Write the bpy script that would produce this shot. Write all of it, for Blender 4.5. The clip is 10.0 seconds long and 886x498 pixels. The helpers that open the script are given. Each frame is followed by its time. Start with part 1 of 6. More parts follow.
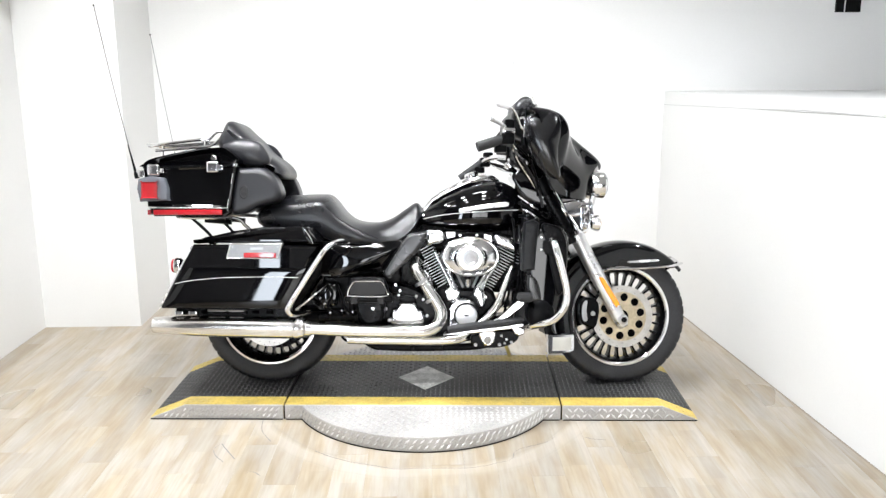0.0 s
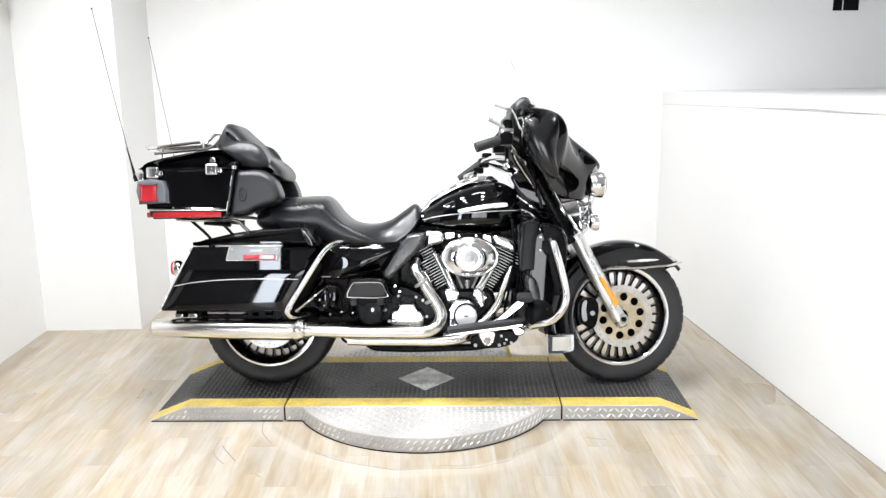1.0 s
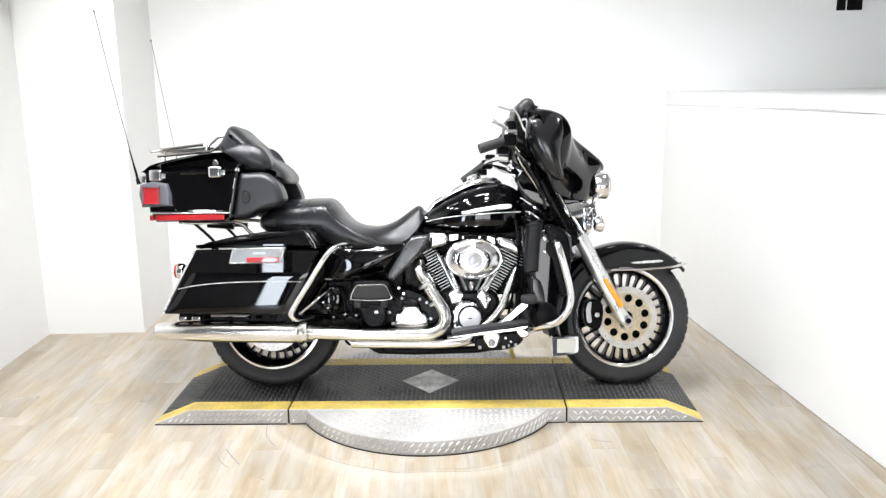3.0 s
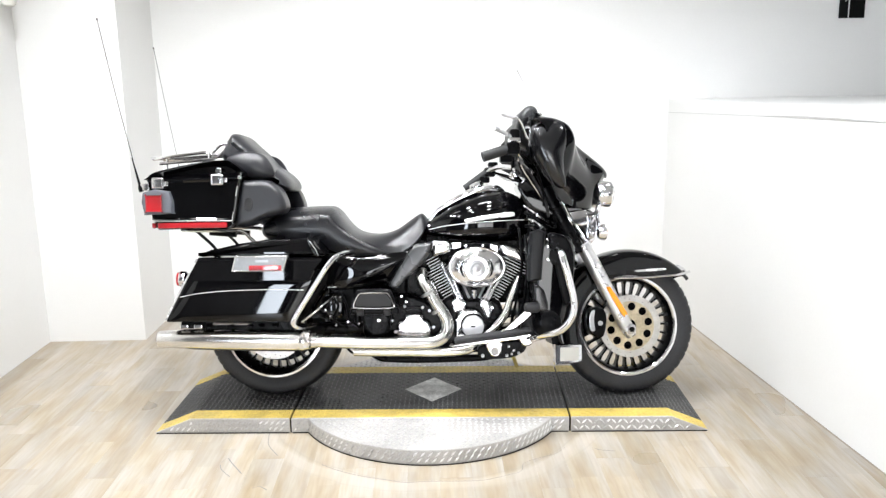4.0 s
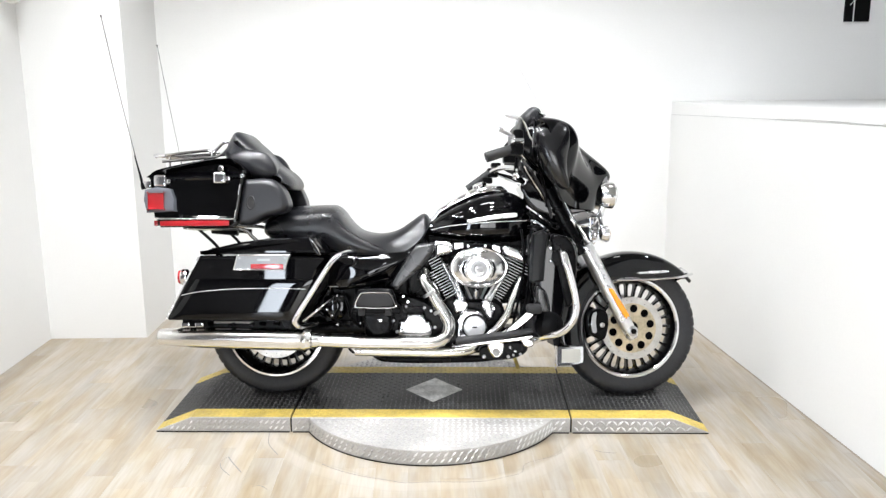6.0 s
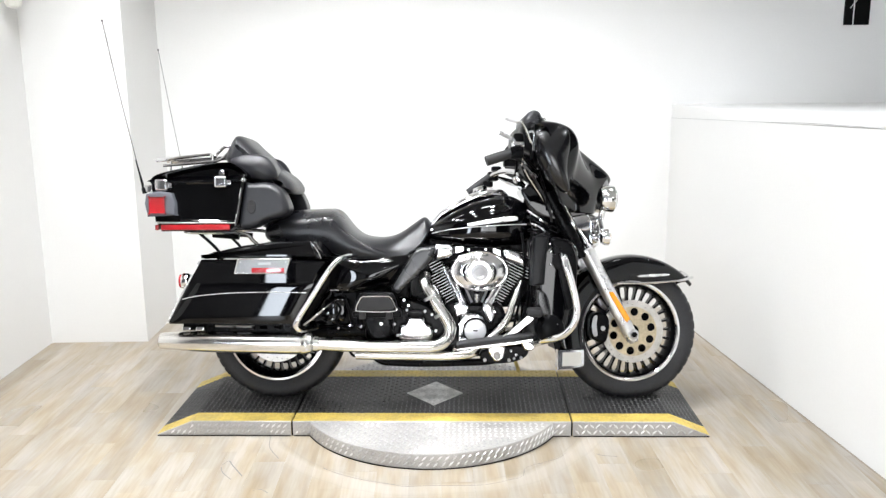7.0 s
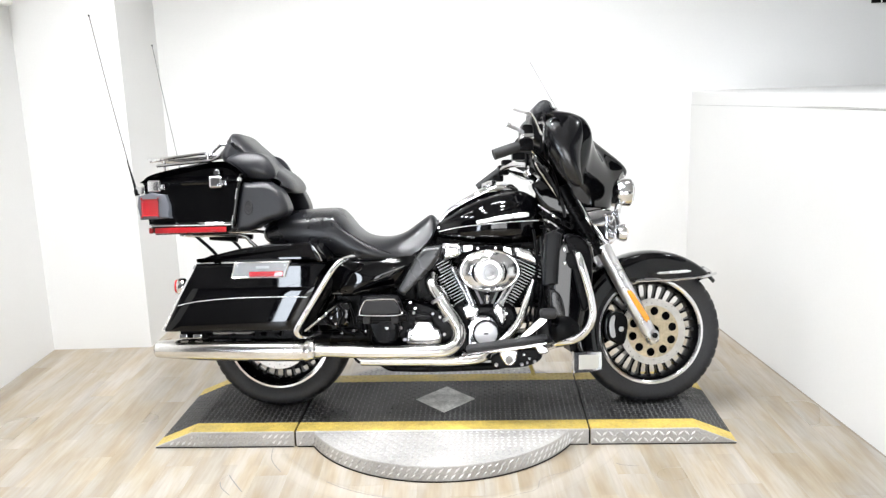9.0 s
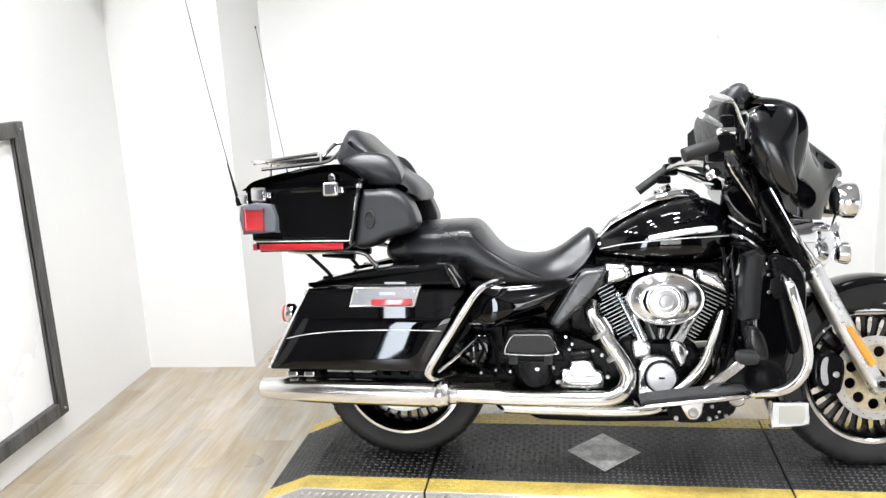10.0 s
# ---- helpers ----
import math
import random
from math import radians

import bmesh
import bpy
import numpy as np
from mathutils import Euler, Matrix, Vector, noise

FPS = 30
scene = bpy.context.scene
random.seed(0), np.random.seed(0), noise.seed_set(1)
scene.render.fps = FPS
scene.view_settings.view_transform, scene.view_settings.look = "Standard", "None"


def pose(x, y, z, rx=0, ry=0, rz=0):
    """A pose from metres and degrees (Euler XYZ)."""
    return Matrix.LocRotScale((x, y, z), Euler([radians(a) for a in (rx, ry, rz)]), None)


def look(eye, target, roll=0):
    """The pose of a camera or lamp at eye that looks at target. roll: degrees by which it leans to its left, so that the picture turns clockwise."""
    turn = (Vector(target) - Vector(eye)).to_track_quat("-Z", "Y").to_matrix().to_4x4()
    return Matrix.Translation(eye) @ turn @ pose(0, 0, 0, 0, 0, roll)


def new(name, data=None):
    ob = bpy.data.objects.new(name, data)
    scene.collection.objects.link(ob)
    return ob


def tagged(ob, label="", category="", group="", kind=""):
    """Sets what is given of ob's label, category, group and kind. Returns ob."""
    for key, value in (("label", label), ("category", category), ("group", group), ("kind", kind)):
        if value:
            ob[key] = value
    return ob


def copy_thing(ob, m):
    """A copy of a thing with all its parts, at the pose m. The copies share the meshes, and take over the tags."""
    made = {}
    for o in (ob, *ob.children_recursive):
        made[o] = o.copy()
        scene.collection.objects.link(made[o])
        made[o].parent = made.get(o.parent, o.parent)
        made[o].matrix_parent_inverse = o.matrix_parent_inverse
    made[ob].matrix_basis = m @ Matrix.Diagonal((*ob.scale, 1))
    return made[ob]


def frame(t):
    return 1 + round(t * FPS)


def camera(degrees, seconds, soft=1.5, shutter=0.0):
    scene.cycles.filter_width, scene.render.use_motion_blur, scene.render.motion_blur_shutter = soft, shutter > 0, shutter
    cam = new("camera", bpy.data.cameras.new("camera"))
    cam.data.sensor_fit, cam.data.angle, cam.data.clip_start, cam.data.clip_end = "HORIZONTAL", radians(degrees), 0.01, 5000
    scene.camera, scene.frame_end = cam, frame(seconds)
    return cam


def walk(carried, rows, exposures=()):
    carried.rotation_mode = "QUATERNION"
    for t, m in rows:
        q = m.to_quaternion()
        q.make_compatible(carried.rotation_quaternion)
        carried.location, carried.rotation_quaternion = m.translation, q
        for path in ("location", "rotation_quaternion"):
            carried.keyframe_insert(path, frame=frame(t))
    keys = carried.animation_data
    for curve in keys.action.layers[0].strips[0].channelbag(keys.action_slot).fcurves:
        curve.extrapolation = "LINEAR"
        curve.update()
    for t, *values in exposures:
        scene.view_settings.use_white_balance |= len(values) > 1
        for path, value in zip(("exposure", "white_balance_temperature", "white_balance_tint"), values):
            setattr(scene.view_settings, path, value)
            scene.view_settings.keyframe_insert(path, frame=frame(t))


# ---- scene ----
cam = camera(55.6, 10.0, soft=1.4)
PATH = [
    (0, (0.011, -3.729, 1.544), (0.052, -1.778, 1.105), -0.3),
    (0.5, (0.004, -3.73, 1.541), (0.049, -1.78, 1.098), -0.5),
    (1, (0.018, -3.732, 1.542), (0.057, -1.78, 1.106), -0.7),
    (1.5, (0.02, -3.738, 1.54), (0.058, -1.784, 1.112), -0.8),
    (2, (0.017, -3.733, 1.542), (0.056, -1.78, 1.111), -1.1),
    (2.5, (0.016, -3.726, 1.538), (0.052, -1.774, 1.102), -1.0),
    (4, (-0.001, -3.708, 1.546), (0.033, -1.753, 1.129), -0.9),
    (4.5, (-0.001, -3.704, 1.55), (0.037, -1.749, 1.13), -0.8),
    (5, (-0.008, -3.706, 1.539), (0.023, -1.75, 1.123), -0.6),
    (5.5, (-0.006, -3.7, 1.541), (0.025, -1.745, 1.123), -0.4),
    (7, (-0.004, -3.705, 1.543), (0.025, -1.747, 1.136), -0.5),
    (7.5, (0.007, -3.705, 1.547), (0.032, -1.747, 1.14), -0.7),
    (8, (0.002, -3.71, 1.548), (0.023, -1.753, 1.137), -0.7),
    (8.5, (0.013, -3.691, 1.532), (0.038, -1.736, 1.11), -1.0),
    (9, (0.054, -3.513, 1.53), (0.034, -1.558, 1.107), -1.8),
    (9.1, (0.071, -3.444, 1.524), (0.0, -1.489, 1.107), -1.4),
    (9.2, (0.063, -3.405, 1.497), (-0.081, -1.461, 1.05), -0.1),
    (9.3, (0.069, -3.328, 1.534), (-0.127, -1.393, 1.068), -0.2),
    (9.4, (0.034, -3.278, 1.5), (-0.211, -1.35, 1.029), -0.1),
    (9.5, (0.003, -3.199, 1.516), (-0.287, -1.286, 1.011), -1.0),
    (9.6, (-0.007, -3.114, 1.501), (-0.306, -1.195, 1.023), -1.7),
    (9.7, (-0.041, -3.03, 1.501), (-0.334, -1.11, 1.025), -1.9),
    (9.8, (-0.108, -2.984, 1.491), (-0.373, -1.059, 1.014), -2.0),
    (10, (-0.189, -2.848, 1.525), (-0.43, -0.914, 1.074), -3.0),
]
EXPOSURES = [(0.0, 0.15), (3.0, 0.18), (5.5, 0.10), (8.0, 0.07), (10.0, 0.15)]
walk(cam, [(t, look(eye, target, roll)) for t, eye, target, roll in PATH], EXPOSURES)

# ---- light ----
world = bpy.data.worlds.new("world")
scene.world = world
world.use_nodes = True
world.node_tree.nodes["Background"].inputs["Color"].default_value = (0.9, 0.95, 1.0, 1)
world.node_tree.nodes["Background"].inputs["Strength"].default_value = 0.4

CEILING = 3.0
TINT = (0.96, 0.98, 1.01)
# downlights over the deck; the last, at right, is added to brighten the walls
LAMP_POWER = 15.5
LAMPS = [(x, y) for y in (-1.7, -0.9, -0.1) for x in (-1.55, -0.7, 0.15)] + [(x, y) for y in (-5.2, -7.6) for x in (-0.9, 1.9)] + [(2.3, -0.5)]
for lx, ly in LAMPS:
    lamp = bpy.data.lights.new("downlight_lamp", "AREA")
    lamp.shape, lamp.size, lamp.energy, lamp.color = "DISK", 0.16, LAMP_POWER * (1 - 0.06 * (lx + 0.7) if lx < 2 else 1.7) * (0.43 if ly < -1.5 else 1.1) if ly > -4 else LAMP_POWER * 2.8, TINT
    lamp.spread = radians(140)
    new("downlight_lamp", lamp).matrix_world = pose(lx, ly, CEILING - 0.035)
# lamps added out of view to brighten the back wall
WASH = [(-1.1, 0.1, -1.0, 3.7), (-0.05, 0.1, -0.05, 6.7), (1.0, 0.1, 1.1, 5.9)]
for lx, ly, aim, power in WASH:
    lamp = bpy.data.lights.new("track_lamp", "AREA")
    lamp.shape, lamp.size, lamp.energy, lamp.color = "DISK", 0.3, power, TINT
    lamp.spread = radians(88)
    new("track_lamp", lamp).matrix_world = look((lx, ly, CEILING - 0.3), (aim, 1.7, 0.45))


# ---- materials ----
def shader(name, base, rough=0.5, metal=0.0, coat=0.0, spec=0.5):
    m = bpy.data.materials.new(name)
    m.use_nodes = True
    b = m.node_tree.nodes["Principled BSDF"]
    b.inputs["Base Color"].default_value = (*base, 1)
    b.inputs["Roughness"].default_value = rough
    b.inputs["Metallic"].default_value = metal
    b.inputs["Coat Weight"].default_value = coat
    b.inputs["Coat Roughness"].default_value = 0.03
    b.inputs["Specular IOR Level"].default_value = spec
    return m, m.node_tree.nodes, m.node_tree.links, b


def noise_of(n, l, scale, detail=4.0, stretch=(1, 1, 1), rough=0.55):
    co = n.new("ShaderNodeTexCoord")
    mp = n.new("ShaderNodeMapping")
    mp.inputs["Scale"].default_value = stretch
    tx = n.new("ShaderNodeTexNoise")
    tx.inputs["Scale"].default_value = scale
    tx.inputs["Detail"].default_value = detail
    tx.inputs["Roughness"].default_value = rough
    l.new(co.outputs["Object"], mp.inputs["Vector"])
    l.new(mp.outputs["Vector"], tx.inputs["Vector"])
    return tx.outputs["Fac"]


def ramp(n, l, fac, stops):
    r = n.new("ShaderNodeValToRGB")
    e = r.color_ramp.elements
    while len(e) < len(stops):
        e.new(0.5)
    for k, (p, c) in zip(e, stops):
        k.position = p
        k.color = (*c, 1) if len(c) == 3 else c
    l.new(fac, r.inputs["Fac"])
    return r.outputs["Color"]


def vary(mat, scale_big, scale_fine, base, spread=0.12, rough=(0.3, 0.5), bump=0.1, dist=0.001, stretch=(1, 1, 1)):
    """Colour, gloss and relief that change at a broad and a fine scale."""
    m, n, l, b = mat
    big, fine = noise_of(n, l, scale_big, 3, stretch), noise_of(n, l, scale_fine, 6, stretch)
    mix = n.new("ShaderNodeMath")
    mix.operation = "MULTIPLY_ADD"
    l.new(big, mix.inputs[0])
    mix.inputs[1].default_value = 0.6
    half = n.new("ShaderNodeMath")
    half.operation = "MULTIPLY"
    half.inputs[1].default_value = 0.4
    l.new(fine, half.inputs[0])
    l.new(half.outputs[0], mix.inputs[2])
    lo = tuple(max(0.0, c * (1 - spread)) for c in base)
    hi = tuple(min(1, c * (1 + spread)) for c in base)
    l.new(ramp(n, l, mix.outputs[0], [(0.3, lo), (0.7, hi)]), b.inputs["Base Color"])
    mr = n.new("ShaderNodeMapRange")
    mr.inputs["From Min"].default_value, mr.inputs["From Max"].default_value = 0.3, 0.7
    mr.inputs["To Min"].default_value, mr.inputs["To Max"].default_value = rough
    l.new(big, mr.inputs["Value"])
    l.new(mr.outputs[0], b.inputs["Roughness"])
    if bump:
        bp = n.new("ShaderNodeBump")
        bp.inputs["Strength"].default_value, bp.inputs["Distance"].default_value = bump, dist
        l.new(fine, bp.inputs["Height"])
        l.new(bp.outputs["Normal"], b.inputs["Normal"])
    return m


PAINT = vary(shader("black_paint", (0.0025, 0.0025, 0.003), 0.05, 0, 0.0, 0.42), 6, 60, (0.0012, 0.0012, 0.0016), 0.2, (0.01, 0.035), 0)
SATIN = vary(shader("satin_black", (0.0025, 0.0025, 0.003), 0.3, spec=0.1), 12, 200, (0.0025, 0.0025, 0.003), 0.25, (0.22, 0.38), 0.1)
ENGINE_BLACK = vary(shader("engine_black", (0.002, 0.002, 0.0025), 0.25, spec=0.1), 20, 300, (0.002, 0.002, 0.0025), 0.3, (0.16, 0.32), 0.25, 0.0006)
VINYL = vary(shader("seat_vinyl", (0.012, 0.0125, 0.0155), 0.3, spec=0.65), 5, 900, (0.012, 0.0125, 0.0158), 0.25, (0.29, 0.42), 0.25, 0.0006)
SEAT_VINYL = vary(shader("smooth_seat_vinyl", (0.006, 0.006, 0.008), 0.3, spec=0.55), 5, 900, (0.0075, 0.0078, 0.0098), 0.25, (0.24, 0.36), 0.2, 0.0005)
HOUSING = vary(shader("pale_grey_plastic", (0.1, 0.107, 0.125), 0.4), 8, 200, (0.1, 0.107, 0.125), 0.1, (0.3, 0.45), 0.05)
BRIGHT = vary(shader("polished_cover", (0.78, 0.78, 0.79), 0.12, 1), 16, 150, (0.82, 0.82, 0.83), 0.1, (0.09, 0.2), 0.1, 0.0005)
LATCH = vary(shader("brushed_latch_steel", (0.3, 0.3, 0.305), 0.35, 1), 10, 160, (0.3, 0.3, 0.305), 0.2, (0.28, 0.42), 0.1, 0.0003)
FORK = vary(shader("satin_aluminium", (0.7, 0.7, 0.71), 0.3, 0.9), 14, 200, (0.7, 0.7, 0.71), 0.08, (0.24, 0.36), 0.05, 0.0003)
SCUFF = vary(shader("floor_scuff", (0.2, 0.2, 0.21), 0.6), 9, 90, (0.2, 0.2, 0.21), 0.2, (0.5, 0.7), 0)
STRIP = vary(shader("dark_grey_plastic", (0.005, 0.0052, 0.006), 0.3, spec=0.28), 9, 300, (0.005, 0.0052, 0.006), 0.15, (0.28, 0.42), 0.08)
GREY = vary(shader("mid_grey_plastic", (0.026, 0.027, 0.03), 0.28, spec=0.8), 9, 300, (0.026, 0.027, 0.03), 0.12, (0.22, 0.32), 0.08)
PALE = vary(shader("pale_plastic", (0.72, 0.715, 0.67), 0.45), 9, 260, (0.72, 0.715, 0.67), 0.08, (0.3, 0.5), 0.05)
TRIM = vary(shader("semi_gloss_black", (0.004, 0.004, 0.005), 0.15, spec=0.6), 8, 200, (0.004, 0.004, 0.005), 0.2, (0.16, 0.26), 0.05)
CHROME = vary(shader("chrome", (0.74, 0.74, 0.75), 0.08, 1), 9, 160, (0.8, 0.8, 0.815), 0.05, (0.05, 0.13), 0)
STEEL = vary(shader("brushed_aluminium", (0.5, 0.5, 0.51), 0.35, 1), 12, 260, (0.5, 0.5, 0.51), 0.1, (0.25, 0.42), 0.15, 0.0004)
SILVER = vary(shader("silver_paint", (0.72, 0.72, 0.73), 0.3, 0.5), 14, 200, (0.72, 0.72, 0.73), 0.08, (0.22, 0.35), 0)
TYRE = vary(shader("tyre_rubber", (0.015, 0.015, 0.017), 0.55, spec=0.45), 5, 120, (0.015, 0.015, 0.017), 0.5, (0.4, 0.6), 0.3, 0.0008)
RUBBER = vary(shader("grip_rubber", (0.016, 0.016, 0.0175), 0.6), 15, 300, (0.016, 0.016, 0.0175), 0.2, (0.5, 0.7), 0.2)
GOLD = vary(shader("rotor_carrier", (0.55, 0.47, 0.33), 0.35, 0.8), 8, 90, (0.55, 0.47, 0.33), 0.45, (0.28, 0.42), 0.1, 0.0003)
ROTOR = vary(shader("rotor_steel", (0.62, 0.6, 0.57), 0.3, 1), 20, 220, (0.62, 0.6, 0.57), 0.2, (0.3, 0.45), 0.1, 0.0003)
WHITE_PIN = vary(shader("pinstripe", (0.7, 0.7, 0.7), 0.3), 30, 200, (0.7, 0.7, 0.7), 0.05, (0.25, 0.35), 0)
PIPE = vary(shader("exhaust_chrome", (0.8, 0.78, 0.74), 0.16, 1), 7, 120, (0.78, 0.77, 0.75), 0.06, (0.13, 0.26), 0)


def lens(name, col, rough=0.12):
    m, n, l, b = shader(name, col, rough, 0, 1.0)
    return vary((m, n, l, b), 25, 500, col, 0.12, (0.08, 0.18), 0.3, 0.001)


RED = lens("red_lens", (0.4, 0.01, 0.016))
AMBER = lens("amber_lens", (0.9, 0.34, 0.01))
CLEAR, cn, cl, cb = shader("clear_glass", (1.0, 1.0, 1.0), 0.0)
cb.inputs["Transmission Weight"].default_value = 1.0
cb.inputs["IOR"].default_value = 1.06
MIRROR = vary(shader("mirror_silver", (0.9, 0.91, 0.91), 0.02, 1), 4, 60, (0.9, 0.91, 0.91), 0.01, (0.01, 0.03), 0)


def wall_material(name, base):
    return vary(shader(name, base, 0.6), 1.3, 90, base, 0.025, (0.5, 0.7), 0.12, 0.0015)


WALL = wall_material("white_wall_paint", (0.78, 0.78, 0.77))
JOINT = wall_material("grey_joint", (0.4, 0.4, 0.4))
# unseen walls toned dark, standing in for the dark room that paint reflects
CHARCOAL = wall_material("dark_room_stand_in", (0.05, 0.05, 0.055))
# unseen ceiling toned mid grey so that black paint reflects less light
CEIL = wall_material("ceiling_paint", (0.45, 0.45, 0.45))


def plank_material():
    m, n, l, b = shader("oak_vinyl_plank", (0.5, 0.43, 0.33), 0.4)
    info = n.new("ShaderNodeObjectInfo")
    geo = n.new("ShaderNodeNewGeometry")
    tone = n.new("ShaderNodeMath")
    tone.operation = "ADD"
    l.new(info.outputs["Random"], tone.inputs[0])
    l.new(geo.outputs["Random Per Island"], tone.inputs[1])
    wrap = n.new("ShaderNodeMath")
    wrap.operation = "FRACT"
    l.new(tone.outputs[0], wrap.inputs[0])
    co = n.new("ShaderNodeTexCoord")
    shift = n.new("ShaderNodeVectorMath")
    shift.operation = "MULTIPLY_ADD"
    l.new(info.outputs["Location"], shift.inputs[0])
    shift.inputs[1].default_value = (3.7, 1.9, 0)
    l.new(co.outputs["Object"], shift.inputs[2])
    parts = []
    for scale, stretch, detail in ((5.0, (2.6, 0.5, 1), 3), (26.0, (3.0, 0.22, 1), 6), (1.1, (1, 1, 1), 2)):
        mp = n.new("ShaderNodeMapping")
        mp.inputs["Scale"].default_value = stretch
        tx = n.new("ShaderNodeTexNoise")
        tx.inputs["Scale"].default_value, tx.inputs["Detail"].default_value = scale, detail
        l.new(shift.outputs[0], mp.inputs["Vector"])
        l.new(mp.outputs["Vector"], tx.inputs["Vector"])
        parts.append(tx.outputs["Fac"])
    streak = ramp(n, l, parts[0], [(0.27, (0.328, 0.268, 0.182)), (0.43, (0.37, 0.321, 0.247)), (0.55, (0.392, 0.361, 0.313)), (0.72, (0.42, 0.4, 0.37))])
    toned = ramp(n, l, wrap.outputs[0], [(0.0, (0.87, 0.85, 0.825)), (0.45, (0.97, 0.96, 0.94)), (1.0, (1.04, 1.04, 1.05))])
    mul = n.new("ShaderNodeMix")
    mul.data_type, mul.blend_type = "RGBA", "MULTIPLY"
    mul.inputs["Factor"].default_value = 1.0
    l.new(streak, mul.inputs[6])
    l.new(toned, mul.inputs[7])

    def maths(op, a, bb=None, c=None):
        q = n.new("ShaderNodeMath")
        q.operation = op
        for i, v in enumerate((a, bb, c)):
            if v is None:
                continue
            if isinstance(v, (int, float)):
                q.inputs[i].default_value = v
            else:
                l.new(v, q.inputs[i])
        return q.outputs[0]

    # narrow staves printed on the vinyl, each with a tone of its own
    sep = n.new("ShaderNodeSeparateXYZ")
    l.new(geo.outputs["Position"], sep.inputs[0])
    cell_x = maths("FLOOR", maths("DIVIDE", sep.outputs[0], 0.0635))
    w1 = n.new("ShaderNodeTexWhiteNoise")
    w1.noise_dimensions = "1D"
    l.new(cell_x, w1.inputs["W"])
    cell_y = maths("FLOOR", maths("MULTIPLY_ADD", w1.outputs["Value"], 7.3, maths("DIVIDE", sep.outputs[1], 0.42)))
    both = n.new("ShaderNodeCombineXYZ")
    l.new(cell_x, both.inputs[0])
    l.new(cell_y, both.inputs[1])
    w2 = n.new("ShaderNodeTexWhiteNoise")
    w2.noise_dimensions = "2D"
    l.new(both.outputs[0], w2.inputs["Vector"])
    stave = ramp(n, l, w2.outputs["Value"], [(0.0, (0.915, 0.91, 0.91)), (0.3, (0.955, 0.95, 0.94)), (0.7, (1.02, 1.0, 0.965)), (1.0, (1.04, 1.035, 1.03))])
    mul0 = n.new("ShaderNodeMix")
    mul0.data_type, mul0.blend_type = "RGBA", "MULTIPLY"
    mul0.inputs["Factor"].default_value = 1.0
    l.new(mul.outputs[2], mul0.inputs[6])
    l.new(stave, mul0.inputs[7])
    grain = ramp(n, l, parts[1], [(0.35, (0.86, 0.84, 0.82)), (0.6, (1, 1, 1))])
    mul2 = n.new("ShaderNodeMix")
    mul2.data_type, mul2.blend_type = "RGBA", "MULTIPLY"
    mul2.inputs["Factor"].default_value = 0.8
    cloud = ramp(n, l, parts[2], [(0.35, (0.9, 0.885, 0.865)), (0.65, (1.04, 1.04, 1.04))])
    mul3 = n.new("ShaderNodeMix")
    mul3.data_type, mul3.blend_type = "RGBA", "MULTIPLY"
    mul3.inputs["Factor"].default_value = 1.0
    l.new(mul0.outputs[2], mul3.inputs[6])
    l.new(cloud, mul3.inputs[7])
    l.new(mul3.outputs[2], mul2.inputs[6])
    l.new(grain, mul2.inputs[7])
    # scuffed ring round the turntable
    flat = n.new("ShaderNodeVectorMath")
    flat.operation = "MULTIPLY"
    flat.inputs[1].default_value = (1, 1, 0)
    l.new(geo.outputs["Position"], flat.inputs[0])
    wob = n.new("ShaderNodeTexNoise")
    wob.inputs["Scale"].default_value = 2.2
    l.new(geo.outputs["Position"], wob.inputs["Vector"])
    dist = n.new("ShaderNodeVectorMath")
    dist.operation = "LENGTH"
    l.new(flat.outputs[0], dist.inputs[0])
    jit = n.new("ShaderNodeMath")
    jit.operation = "MULTIPLY_ADD"
    jit.inputs[1].default_value = 0.11
    l.new(wob.outputs["Fac"], jit.inputs[0])
    l.new(dist.outputs["Value"], jit.inputs[2])
    ring = ramp(n, l, jit.outputs[0], [(0.0, (0, 0, 0)), (0.768, (0, 0, 0)), (0.772, (1, 1, 1)), (0.776, (0, 0, 0)), (0.858, (0, 0, 0)), (0.862, (0.6, 0.6, 0.6)), (0.866, (0, 0, 0))])
    scuff = n.new("ShaderNodeMix")
    scuff.data_type = "RGBA"
    fade = n.new("ShaderNodeMath")
    fade.operation = "MULTIPLY"
    fade.inputs[1].default_value = 0.45
    l.new(ring, fade.inputs[0])
    l.new(fade.outputs[0], scuff.inputs["Factor"])
    band = ramp(n, l, jit.outputs[0], [(0.0, (0, 0, 0)), (0.775, (0, 0, 0)), (0.80, (0.26, 0.26, 0.26)), (0.84, (0.22, 0.22, 0.22)), (0.88, (0.06, 0.06, 0.06)), (1.0, (0, 0, 0))])
    pale = n.new("ShaderNodeMix")
    pale.data_type = "RGBA"
    l.new(band, pale.inputs["Factor"])
    l.new(mul2.outputs[2], pale.inputs[6])
    pale.inputs[7].default_value = (0.6, 0.575, 0.54, 1)
    l.new(pale.outputs[2], scuff.inputs[6])
    scuff.inputs[7].default_value = (0.25, 0.235, 0.215, 1)
    l.new(scuff.outputs[2], b.inputs["Base Color"])
    mr = n.new("ShaderNodeMapRange")
    mr.inputs["To Min"].default_value, mr.inputs["To Max"].default_value = 0.2, 0.42
    l.new(parts[2], mr.inputs["Value"])
    l.new(mr.outputs[0], b.inputs["Roughness"])
    bp = n.new("ShaderNodeBump")
    bp.inputs["Strength"].default_value, bp.inputs["Distance"].default_value = 0.12, 0.001
    l.new(parts[1], bp.inputs["Height"])
    l.new(bp.outputs["Normal"], b.inputs["Normal"])
    return m


